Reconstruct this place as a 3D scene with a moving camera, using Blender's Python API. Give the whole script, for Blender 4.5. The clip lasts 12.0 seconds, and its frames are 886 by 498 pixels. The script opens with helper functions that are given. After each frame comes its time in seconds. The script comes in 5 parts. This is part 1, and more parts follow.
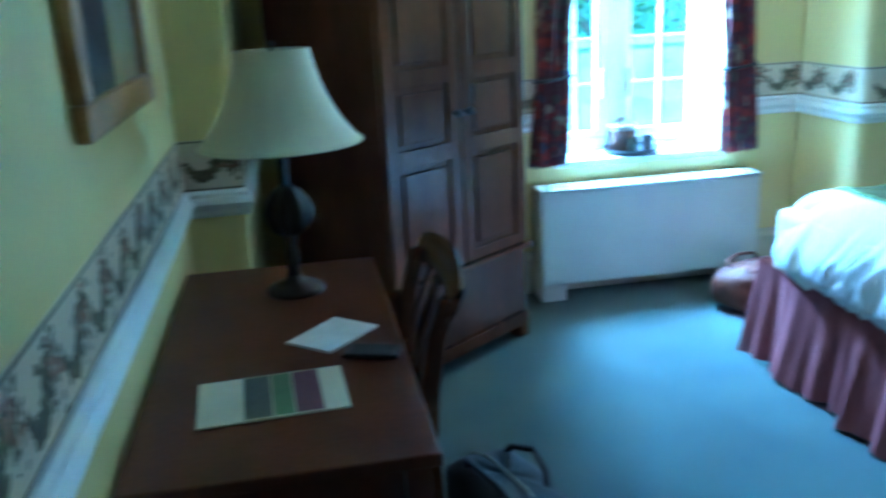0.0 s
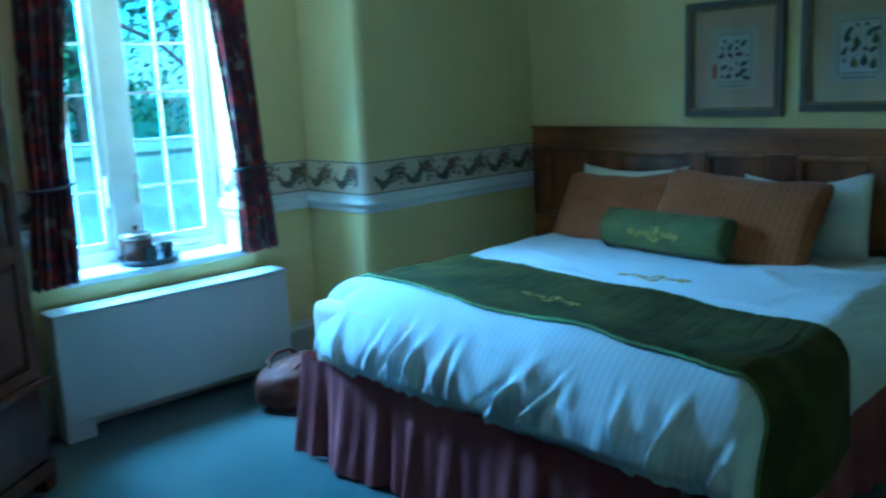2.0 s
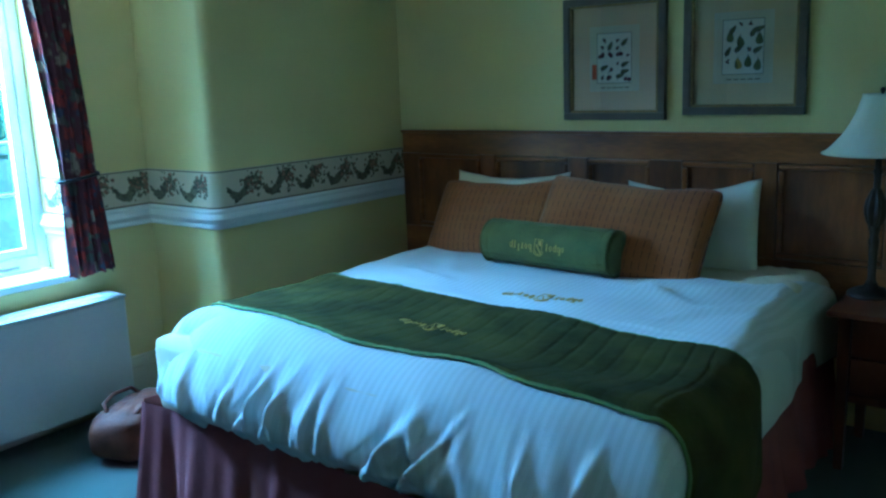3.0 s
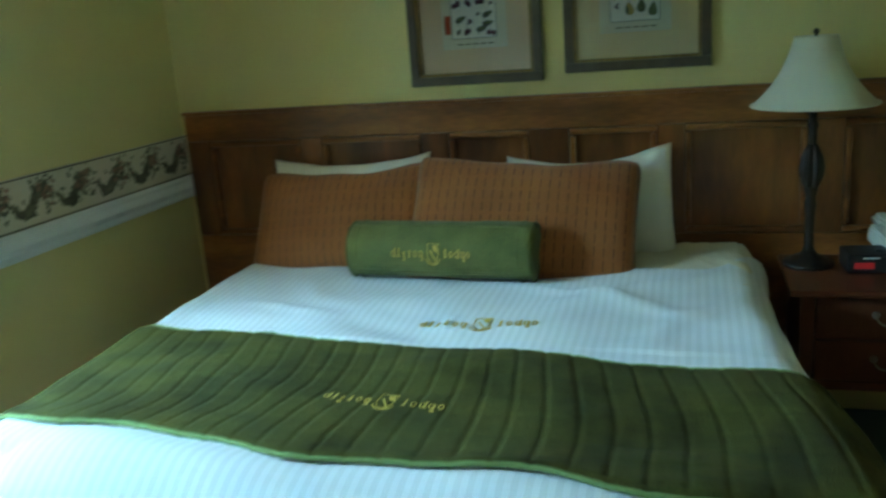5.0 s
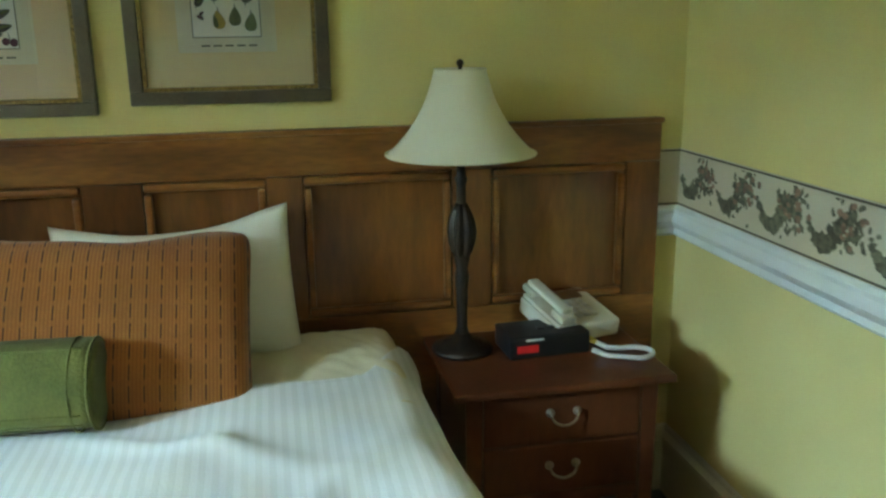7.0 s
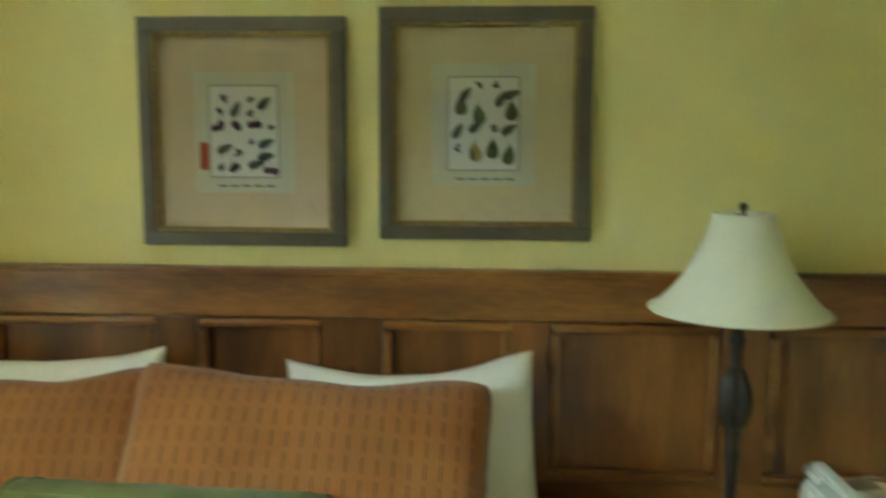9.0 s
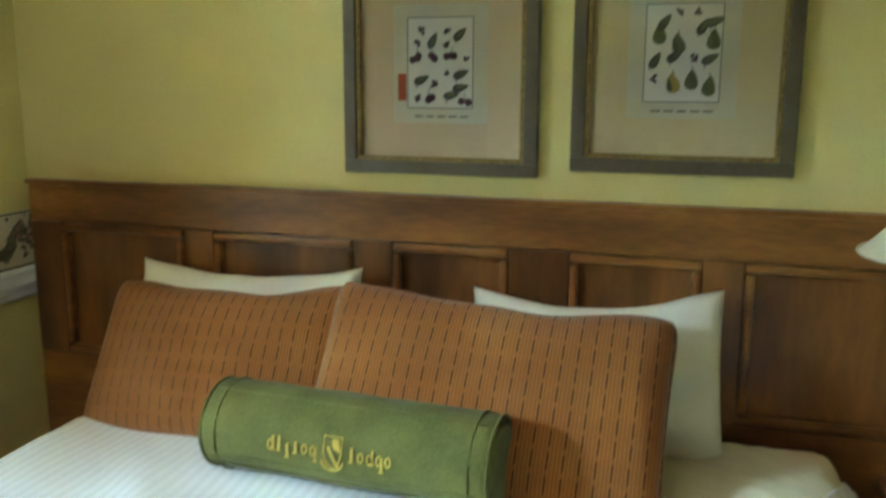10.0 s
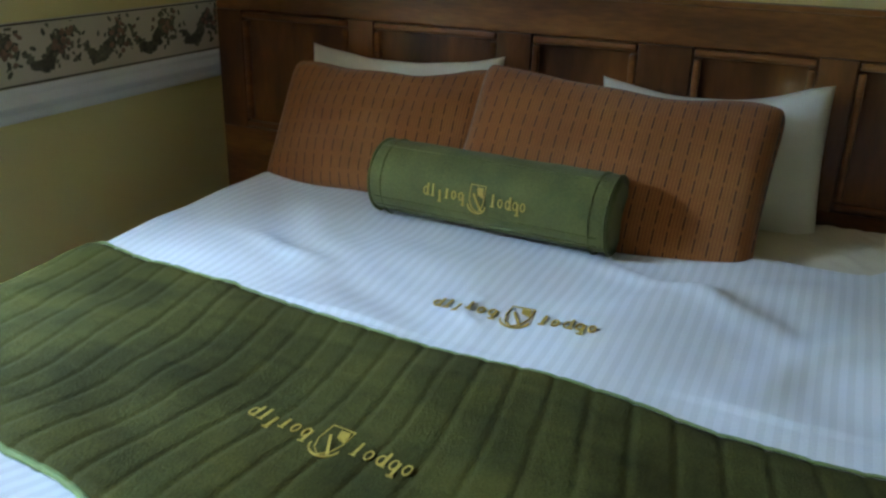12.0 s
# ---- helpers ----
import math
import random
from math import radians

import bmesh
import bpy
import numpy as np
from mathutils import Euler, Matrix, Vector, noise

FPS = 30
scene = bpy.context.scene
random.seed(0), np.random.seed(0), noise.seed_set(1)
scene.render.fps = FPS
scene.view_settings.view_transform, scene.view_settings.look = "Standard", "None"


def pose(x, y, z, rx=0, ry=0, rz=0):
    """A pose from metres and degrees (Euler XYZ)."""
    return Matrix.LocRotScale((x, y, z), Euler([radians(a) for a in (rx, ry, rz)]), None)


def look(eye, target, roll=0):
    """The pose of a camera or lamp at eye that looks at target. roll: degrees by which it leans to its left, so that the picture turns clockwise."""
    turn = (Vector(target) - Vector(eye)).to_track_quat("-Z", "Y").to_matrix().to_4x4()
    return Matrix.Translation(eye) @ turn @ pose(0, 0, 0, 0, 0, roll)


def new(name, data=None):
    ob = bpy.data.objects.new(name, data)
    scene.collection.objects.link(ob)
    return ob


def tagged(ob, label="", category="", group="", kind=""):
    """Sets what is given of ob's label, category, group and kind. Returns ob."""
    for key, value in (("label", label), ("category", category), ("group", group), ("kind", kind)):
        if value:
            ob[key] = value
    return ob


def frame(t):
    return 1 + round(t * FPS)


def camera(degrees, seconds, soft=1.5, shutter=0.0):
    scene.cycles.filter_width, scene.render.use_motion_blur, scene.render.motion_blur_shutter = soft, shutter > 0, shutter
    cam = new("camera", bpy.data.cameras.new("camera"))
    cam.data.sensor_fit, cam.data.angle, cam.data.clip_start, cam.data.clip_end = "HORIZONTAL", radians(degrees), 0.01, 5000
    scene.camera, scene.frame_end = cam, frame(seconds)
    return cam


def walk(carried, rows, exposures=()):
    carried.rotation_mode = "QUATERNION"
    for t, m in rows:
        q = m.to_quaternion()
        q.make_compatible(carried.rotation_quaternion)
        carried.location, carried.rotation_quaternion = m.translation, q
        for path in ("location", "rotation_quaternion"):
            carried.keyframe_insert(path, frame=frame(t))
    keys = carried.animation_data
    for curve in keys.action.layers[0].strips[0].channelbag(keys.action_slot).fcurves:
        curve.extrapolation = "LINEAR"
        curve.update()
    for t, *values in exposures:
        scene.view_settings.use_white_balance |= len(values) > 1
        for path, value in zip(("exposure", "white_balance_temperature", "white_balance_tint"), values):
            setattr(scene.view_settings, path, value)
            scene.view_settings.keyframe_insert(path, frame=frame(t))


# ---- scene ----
cam = camera(54.8, 12.0, soft=2.4, shutter=0.5)
METRES, EYE, TILT, LEAN, TURN = 3.6, 1.572, 0.0, 0.0, -8.8
ROWS = [
    (0.0, -0.0146, -0.001, -0.0055, -1.56, -16.54, 2.8),
    (0.5, -0.0214, -0.0, -0.0059, -13.96, -15.33, 1.13),
    (1.0, -0.0372, 0.0095, -0.0134, -21.63, -12.37, 1.18),
    (1.5, -0.0383, 0.0322, -0.016, -28.65, -11.17, 0.77),
    (2.0, -0.0254, 0.0634, -0.0178, -34.54, -11.02, 2.57),
    (2.5, 0.0223, 0.106, -0.0192, -41.02, -10.98, 3.62),
    (3.0, 0.04, 0.1578, -0.0202, -43.66, -11.29, 2.14),
    (5.0, 0.1227, 0.4636, -0.0186, -65.42, -14.69, 4.18),
    (5.5, 0.1647, 0.5035, -0.0225, -75.09, -13.71, 5.24),
    (6.0, 0.239, 0.511, -0.0301, -85.8, -15.34, 3.2),
    (6.5, 0.3053, 0.5182, -0.0295, -92.61, -14.73, 1.01),
    (8.5, 0.4236, 0.5617, -0.0086, -87.94, -11.67, -0.81),
    (9.0, 0.4231, 0.5595, -0.0091, -77.87, -7.16, -0.25),
    (9.5, 0.4193, 0.5579, -0.0099, -69.83, -6.66, -0.55),
    (10.0, 0.4196, 0.5525, -0.0177, -64.63, -10.9, -0.26),
    (10.5, 0.3982, 0.5458, -0.0234, -62.38, -15.69, 0.6),
    (11.0, 0.3567, 0.5343, -0.0328, -59.81, -19.54, 0.22),
    (11.5, 0.3355, 0.5203, -0.0357, -57.74, -21.16, -0.09),
    (12.0, 0.3235, 0.5163, -0.039, -56.36, -21.56, -1.33),
]
# seconds, stops, kelvin, tint
EXPOSURE = [(0.0, 3.23, 4064, 12), (0.5, 2.63, 4008, 10), (1.0, 2.18, 3984, 6), (2.0, 1.7, 3878, 4), (3.0, 1.75, 4099, 6), (5.0, 2.07, 5706, 4), (5.5, 2.22, 6118, 8), (6.0, 2.32, 6344, 10),
            (6.5, 2.57, 6746, 13), (8.5, 3.04, 7456, 17), (9.0, 3.09, 7462, 17), (9.5, 3.09, 7377, 19), (10.5, 3.04, 6720, 26), (11.0, 2.27, 6159, 29), (11.5, 1.99, 6097, 32), (12.0, 1.94, 6159, 34)]
walk(cam, [(t, pose(0, 0, EYE, TILT, LEAN, TURN) @ pose(METRES * x, METRES * y, METRES * z, 90 + pitch, roll, yaw)) for t, x, y, z, yaw, pitch, roll in ROWS],
     exposures=EXPOSURE)

# ---- light ----
world = bpy.data.worlds.new("sky")
scene.world = world
world.use_nodes = True
wn = world.node_tree
sky = wn.nodes.new("ShaderNodeTexSky")
sky.sky_type, sky.sun_disc = "NISHITA", False
sky.sun_elevation, sky.sun_rotation = radians(44), radians(180)
wn.nodes["Background"].inputs["Strength"].default_value = 0.11
wn.links.new(sky.outputs["Color"], wn.nodes["Background"].inputs["Color"])

sun = new("sun", bpy.data.lights.new("sun", "SUN"))
sun.data.energy, sun.data.angle, sun.data.color = 2.8, radians(0.6), (1.0, 0.96, 0.9)
sun.matrix_world = look((1.7, -10.0, 14.0), (1.7, 4.4, 0.0))

daylight = new("window_daylight", bpy.data.lights.new("window_daylight", "AREA"))
daylight.data.shape, daylight.data.size, daylight.data.size_y = "RECTANGLE", 1.3, 0.9
daylight.data.energy, daylight.data.color = 305.0, (0.46, 0.76, 1.0)
daylight.matrix_world = look((1.25, 5.15, 2.58), (2.2, 2.3, 0.6))
# added lamp hidden below the sill, standing in for bounce off the lawn
bounce_lamp = new("lawn_bounce_fill", bpy.data.lights.new("lawn_bounce_fill", "AREA"))
bounce_lamp.data.shape, bounce_lamp.data.size, bounce_lamp.data.size_y = "RECTANGLE", 1.4, 0.8
bounce_lamp.data.energy, bounce_lamp.data.color = 105.0, (0.98, 0.95, 0.84)
bounce_lamp.matrix_world = look((1.75, 5.3, -0.05), (2.0, 3.0, 2.0))


# ---- materials ----
def material(name, colour, rough=0.6, second=None, scale=6.0, fine=60.0, bump=0.15, metal=0.0, spec=0.5, stretch=(1, 1, 1), sheen=0.0, fine_amount=0.25, random_amount=0.0):
    """A procedural surface: two scales of variation in colour and relief, in metres."""
    m = bpy.data.materials.new(name)
    m.use_nodes = True
    n, l = m.node_tree.nodes, m.node_tree.links
    b = n["Principled BSDF"]
    b.inputs["Roughness"].default_value, b.inputs["Metallic"].default_value = rough, metal
    b.inputs["Specular IOR Level"].default_value = spec
    b.inputs["Sheen Weight"].default_value = sheen
    co, mp = n.new("ShaderNodeTexCoord"), n.new("ShaderNodeMapping")
    mp.inputs["Scale"].default_value = stretch
    l.new(co.outputs["Object"], mp.inputs["Vector"])
    big, small = n.new("ShaderNodeTexNoise"), n.new("ShaderNodeTexNoise")
    big.inputs["Scale"].default_value, small.inputs["Scale"].default_value = scale, fine
    big.inputs["Detail"].default_value, small.inputs["Detail"].default_value = 4, 3
    l.new(mp.outputs["Vector"], big.inputs["Vector"])
    l.new(mp.outputs["Vector"], small.inputs["Vector"])
    ramp = n.new("ShaderNodeValToRGB")
    ramp.color_ramp.elements[0].position, ramp.color_ramp.elements[1].position = 0.32, 0.68
    second = second or tuple(c * 0.82 for c in colour)
    ramp.color_ramp.elements[0].color, ramp.color_ramp.elements[1].color = (*second, 1), (*colour, 1)
    l.new(big.outputs["Fac"], ramp.inputs["Fac"])
    mix = n.new("ShaderNodeMix")
    mix.data_type, mix.blend_type = "RGBA", "OVERLAY"
    mix.inputs["Factor"].default_value = fine_amount
    l.new(ramp.outputs["Color"], mix.inputs["A"])
    l.new(small.outputs["Fac"], mix.inputs["B"])
    out = mix.outputs["Result"]
    if random_amount:
        info, hsv = n.new("ShaderNodeNewGeometry"), n.new("ShaderNodeHueSaturation")
        mr = n.new("ShaderNodeMapRange")
        mr.inputs["To Min"].default_value, mr.inputs["To Max"].default_value = 1 - random_amount, 1 + random_amount
        l.new(info.outputs["Random Per Island"], mr.inputs["Value"])
        l.new(mr.outputs["Result"], hsv.inputs["Value"])
        l.new(out, hsv.inputs["Color"])
        out = hsv.outputs["Color"]
    l.new(out, b.inputs["Base Color"])
    bp = n.new("ShaderNodeBump")
    bp.inputs["Strength"].default_value, bp.inputs["Distance"].default_value = bump, 0.004
    l.new(small.outputs["Fac"], bp.inputs["Height"])
    l.new(bp.outputs["Normal"], b.inputs["Normal"])
    return m


def stripes(m, axis, period, width, colour, amount, relief=0.0, dash=0.0, dash_axis="Y", dash_fill=0.6):
    """Adds woven lines across one object axis, dashed if dash is given."""
    n, l = m.node_tree.nodes, m.node_tree.links
    b = n["Principled BSDF"]
    co, sx = n.new("ShaderNodeTexCoord"), n.new("ShaderNodeSeparateXYZ")
    l.new(co.outputs["Object"], sx.inputs["Vector"])

    def band(out, step, fill):
        a, c, d = (n.new("ShaderNodeMath") for _ in range(3))
        a.operation, a.inputs[1].default_value = "DIVIDE", step
        c.operation = "FRACT"
        d.operation, d.inputs[1].default_value = "LESS_THAN", fill
        l.new(out, a.inputs[0])
        l.new(a.outputs[0], c.inputs[0])
        l.new(c.outputs[0], d.inputs[0])
        return d.outputs[0]

    fac = band(sx.outputs[axis], period, width / period)
    if dash:
        mul = n.new("ShaderNodeMath")
        mul.operation = "MULTIPLY"
        l.new(fac, mul.inputs[0])
        l.new(band(sx.outputs[dash_axis], dash, dash_fill), mul.inputs[1])
        fac = mul.outputs[0]
    sc = n.new("ShaderNodeMath")
    sc.operation, sc.inputs[1].default_value = "MULTIPLY", amount
    l.new(fac, sc.inputs[0])
    mix = n.new("ShaderNodeMix")
    mix.data_type = "RGBA"
    src = b.inputs["Base Color"].links[0].from_socket
    l.new(src, mix.inputs["A"])
    mix.inputs["B"].default_value = (*colour, 1)
    l.new(sc.outputs[0], mix.inputs["Factor"])
    l.new(mix.outputs["Result"], b.inputs["Base Color"])
    if relief:
        bp = n.new("ShaderNodeBump")
        bp.inputs["Strength"].default_value, bp.inputs["Distance"].default_value = relief, 0.003
        l.new(fac, bp.inputs["Height"])
        l.new(b.inputs["Normal"].links[0].from_socket, bp.inputs["Normal"])
        l.new(bp.outputs["Normal"], b.inputs["Normal"])
    return m


def glow(name, colour, strength):
    m = material(name, colour)
    b = m.node_tree.nodes["Principled BSDF"]
    b.inputs["Emission Color"].default_value, b.inputs["Emission Strength"].default_value = (*colour, 1), strength
    return m


def glass(name, rough=0.0, tint=(1, 1, 1)):
    m = bpy.data.materials.new(name)
    m.use_nodes = True
    b = m.node_tree.nodes["Principled BSDF"]
    b.inputs["Transmission Weight"].default_value, b.inputs["Roughness"].default_value = 1.0, rough
    b.inputs["Base Color"].default_value, b.inputs["IOR"].default_value = (*tint, 1), 1.45
    return m


WALL = material("yellow_wallpaper", (0.725, 0.605, 0.25), 0.7, (0.66, 0.55, 0.22), 1.6, 320, 0.12, spec=0.25, fine_amount=0.12)
BORDER = material("border_paper", (0.66, 0.57, 0.40), 0.65, (0.60, 0.51, 0.35), 5, 250, 0.08, spec=0.25, fine_amount=0.12)
LINE = material("border_line", (0.09, 0.065, 0.04), 0.6, None, 9, 80)
TRIM = material("white_trim_paint", (0.76, 0.76, 0.72), 0.38, (0.70, 0.70, 0.65), 4, 90, 0.06, fine_amount=0.08)
BASE = material("cream_base_paint", (0.60, 0.56, 0.40), 0.4, (0.52, 0.48, 0.33), 4, 90, 0.06, fine_amount=0.1)
CEIL = material("ceiling_paint", (0.78, 0.76, 0.66), 0.8, (0.73, 0.71, 0.61), 2, 120, 0.2, fine_amount=0.08)
CARPET = material("green_carpet", (0.072, 0.090, 0.070), 0.95, (0.048, 0.062, 0.049), 2.2, 420, 0.9, spec=0.1, sheen=0.2, fine_amount=0.5)
PINE = material("stained_pine", (0.32, 0.122, 0.026), 0.32, (0.115, 0.038, 0.009), 3.4, 40, 0.12, stretch=(1, 0.5, 2.6), fine_amount=0.5)
PINE_V = material("stained_pine_panel", (0.265, 0.096, 0.021), 0.32, (0.080, 0.027, 0.007), 3.2, 36, 0.12, stretch=(1, 2.2, 0.5), fine_amount=0.35)


def knots(m, scale, size, colour):
    """Dark round knots, a few to the metre."""
    n, l = m.node_tree.nodes, m.node_tree.links
    b = n["Principled BSDF"]
    co, mp, cells, ramp, mix = n.new("ShaderNodeTexCoord"), n.new("ShaderNodeMapping"), n.new("ShaderNodeTexVoronoi"), n.new("ShaderNodeValToRGB"), n.new("ShaderNodeMix")
    mp.inputs["Scale"].default_value = (0.2, 1, 1.25)
    cells.inputs["Scale"].default_value = scale
    l.new(co.outputs["Object"], mp.inputs["Vector"])
    l.new(mp.outputs["Vector"], cells.inputs["Vector"])
    l.new(cells.outputs["Distance"], ramp.inputs["Fac"])
    ramp.color_ramp.elements[0].position, ramp.color_ramp.elements[1].position = size * 0.5, size
    ramp.color_ramp.elements[0].color, ramp.color_ramp.elements[1].color = (0.9, 0.9, 0.9, 1), (0, 0, 0, 1)
    mix.data_type = "RGBA"
    l.new(b.inputs["Base Color"].links[0].from_socket, mix.inputs["A"])
    mix.inputs["B"].default_value = (*colour, 1)
    l.new(ramp.outputs["Color"], mix.inputs["Factor"])
    l.new(mix.outputs["Result"], b.inputs["Base Color"])


knots(PINE, 4.2, 0.085, (0.022, 0.009, 0.004))
knots(PINE_V, 3.0, 0.05, (0.022, 0.009, 0.004))
CHERRY = material("dark_cherry", (0.125, 0.036, 0.013), 0.3, (0.068, 0.018, 0.008), 4, 60, 0.1, spec=0.35, stretch=(1, 1, 0.35), fine_amount=0.3)
MAHOG = material("dark_mahogany", (0.115, 0.040, 0.014), 0.27, (0.055, 0.018, 0.007), 4, 60, 0.1, spec=0.35, stretch=(1, 1, 0.3), fine_amount=0.3)
SHEET = material("white_duvet_cotton", (0.80, 0.79, 0.75), 0.85, (0.75, 0.74, 0.70), 3, 260, 0.25, spec=0.2, fine_amount=0.12, sheen=0.15)
stripes(SHEET, "Y", 0.026, 0.013, (0.62, 0.61, 0.55), 0.45, 0.25)
CREAM = material("cream_sheet", (0.72, 0.64, 0.44), 0.85, (0.66, 0.58, 0.39), 4, 240, 0.25, spec=0.2, fine_amount=0.12)
WHITE = material("white_pillowcase", (0.78, 0.74, 0.62), 0.85, (0.72, 0.68, 0.55), 5, 240, 0.25, spec=0.2, fine_amount=0.1)
SHAM = material("rust_sham_cloth", (0.36, 0.128, 0.028), 0.9, (0.28, 0.094, 0.021), 7, 300, 0.5, spec=0.15, sheen=0.2, fine_amount=0.35)
stripes(SHAM, "X", 0.008, 0.003, (0.20, 0.055, 0.014), 0.55, 0.1)
stripes(SHAM, "X", 0.032, 0.0036, (0.045, 0.012, 0.008), 0.95, 0.2, 0.046, "Y", 0.74)
# VELVET's two greens paint the sheen patches of the nap into its colour
VELVET = material("green_velvet", (0.084, 0.077, 0.015), 0.8, (0.036, 0.034, 0.007), 6.5, 260, 0.5, spec=0.06, sheen=0.015, fine_amount=0.6)
ROLL = material("green_velvet_roll", (0.150, 0.148, 0.038), 0.8, (0.092, 0.098, 0.025), 9, 160, 0.5, spec=0.15, sheen=0.08, fine_amount=0.35)
PIPING = material("light_green_piping", (0.20, 0.27, 0.07), 0.8, None, 60, 300, 0.5)
GOLD = material("gold_thread", (0.62, 0.42, 0.06), 0.5, (0.50, 0.32, 0.04), 40, 500, 0.5)
SKIRT = material("mauve_skirt_cloth", (0.30, 0.095, 0.09), 0.9, (0.24, 0.072, 0.07), 4, 300, 0.4, spec=0.15, fine_amount=0.25)
SHADE = material("cream_lamp_shade", (0.74, 0.69, 0.50), 0.8, (0.70, 0.65, 0.46), 5, 260, 0.25, spec=0.2, fine_amount=0.1)
BRONZE = material("dark_bronze", (0.050, 0.036, 0.024), 0.42, (0.028, 0.022, 0.017), 20, 120, 0.4, metal=0.6)
PEWTER = material("aged_pewter", (0.33, 0.29, 0.22), 0.35, None, 20, 120, 0.2, metal=0.9)
FRAME = material("grey_brown_frame", (0.105, 0.082, 0.048), 0.45, (0.080, 0.060, 0.034), 12, 120, 0.2)
GILT = material("gilt_fillet", (0.34, 0.22, 0.06), 0.4, (0.14, 0.085, 0.025), 120, 300, 0.5, metal=0.5)
MAT = material("tan_mat_board", (0.70, 0.52, 0.32), 0.85, (0.66, 0.49, 0.30), 4, 300, 0.1, spec=0.2, fine_amount=0.1)
MAT_B = material("pale_mat_board", (0.70, 0.55, 0.30), 0.85, (0.66, 0.52, 0.28), 4, 300, 0.1, spec=0.2, fine_amount=0.1)
PAPER = material("print_paper", (0.68, 0.63, 0.45), 0.8, (0.62, 0.56, 0.39), 10, 200, 0.05, spec=0.2, fine_amount=0.12)
INK = [material("print_ink_" + a, c, 0.8, None, 60, 200, 0.0, random_amount=0.3) for a, c in
       (("plum", (0.10, 0.035, 0.05)), ("grey", (0.09, 0.09, 0.07)), ("green", (0.12, 0.14, 0.05)), ("red", (0.42, 0.07, 0.02)), ("gold", (0.42, 0.30, 0.06)))]
OAK = material("golden_oak", (0.40, 0.21, 0.05), 0.4, (0.30, 0.145, 0.032), 5, 60, 0.12, stretch=(1, 0.4, 1.5))
PICTURE = material("faded_print", (0.42, 0.40, 0.36), 0.5, (0.10, 0.10, 0.09), 4.5, 40, 0.0)
METAL = material("painted_cover_metal", (0.60, 0.60, 0.54), 0.42, (0.56, 0.56, 0.50), 3, 120, 0.05, fine_amount=0.08)
VINYL = material("white_window_paint", (0.78, 0.78, 0.74), 0.4, None, 5, 90, 0.06, fine_amount=0.08)
CURTAIN = material("floral_curtain_cloth", (0.23, 0.036, 0.030), 0.9, (0.040, 0.036, 0.040), 17, 70, 0.4, spec=0.15, fine_amount=0.85)


def floral(m, ground, colours, scale):
    """Prints scattered blooms and leaves of several colours over a cloth's ground."""
    n, l = m.node_tree.nodes, m.node_tree.links
    b = n["Principled BSDF"]
    co, warp, add = n.new("ShaderNodeTexCoord"), n.new("ShaderNodeTexNoise"), n.new("ShaderNodeMixRGB")
    warp.inputs["Scale"].default_value = scale * 1.3
    add.blend_type, add.inputs["Fac"].default_value = "ADD", 0.06
    l.new(co.outputs["Object"], warp.inputs["Vector"])
    l.new(co.outputs["Object"], add.inputs["Color1"])
    l.new(warp.outputs["Color"], add.inputs["Color2"])
    cells, pick, edge = n.new("ShaderNodeTexVoronoi"), n.new("ShaderNodeValToRGB"), n.new("ShaderNodeValToRGB")
    cells.inputs["Scale"].default_value = scale
    l.new(add.outputs["Color"], cells.inputs["Vector"])
    sep = n.new("ShaderNodeSeparateColor")
    l.new(cells.outputs["Color"], sep.inputs["Color"])
    pick.color_ramp.interpolation = "CONSTANT"
    for i, c in enumerate(colours):
        e = pick.color_ramp.elements[i] if i < 2 else pick.color_ramp.elements.new(i / len(colours))
        e.position, e.color = i / len(colours), (*c, 1)
    l.new(sep.outputs["Red"], pick.inputs["Fac"])
    edge.color_ramp.elements[0].position, edge.color_ramp.elements[1].position = 0.42, 0.62
    edge.color_ramp.elements[0].color, edge.color_ramp.elements[1].color = (1, 1, 1, 1), (0, 0, 0, 1)
    l.new(cells.outputs["Distance"], edge.inputs["Fac"])
    mix = n.new("ShaderNodeMix")
    mix.data_type = "RGBA"
    mix.inputs["A"].default_value = (*ground, 1)
    l.new(pick.outputs["Color"], mix.inputs["B"])
    l.new(edge.outputs["Color"], mix.inputs["Factor"])
    l.new(mix.outputs["Result"], b.inputs["Base Color"])


floral(CURTAIN, (0.105, 0.042, 0.050), [(0.30, 0.048, 0.036), (0.10, 0.095, 0.07), (0.27, 0.05, 0.04), (0.33, 0.25, 0.17), (0.22, 0.04, 0.04), (0.075, 0.07, 0.10)], 19)
LEATHER = material("brown_leather", (0.115, 0.036, 0.014), 0.7, (0.050, 0.016, 0.008), 9, 120, 0.5, spec=0.25)
BLACK = material("black_plastic", (0.016, 0.015, 0.015), 0.4, None, 20, 200, 0.15)
NYLON = material("black_nylon", (0.011, 0.011, 0.014), 0.6, None, 20, 300, 0.5)
PHONE = material("ivory_plastic", (0.70, 0.66, 0.52), 0.4, (0.66, 0.62, 0.48), 10, 200, 0.08, fine_amount=0.08)
CABLE = material("white_cable", (0.78, 0.77, 0.72), 0.45, None, 10, 200, 0.0)
LED = glow("red_led", (0.38, 0.012, 0.012), 0.05)
# PANE's cyan tint carries the colour of the daylight outside, not of the glass
GLASS, PANE, TUMBLER = glass("picture_glass"), glass("daylight_tinted_glass", 0.0, (0.46, 0.87, 1.0)), glass("clear_glass", 0.02)
STONE = material("garden_stone", (0.30, 0.29, 0.26), 0.9, (0.18, 0.18, 0.16), 3, 30, 0.5)
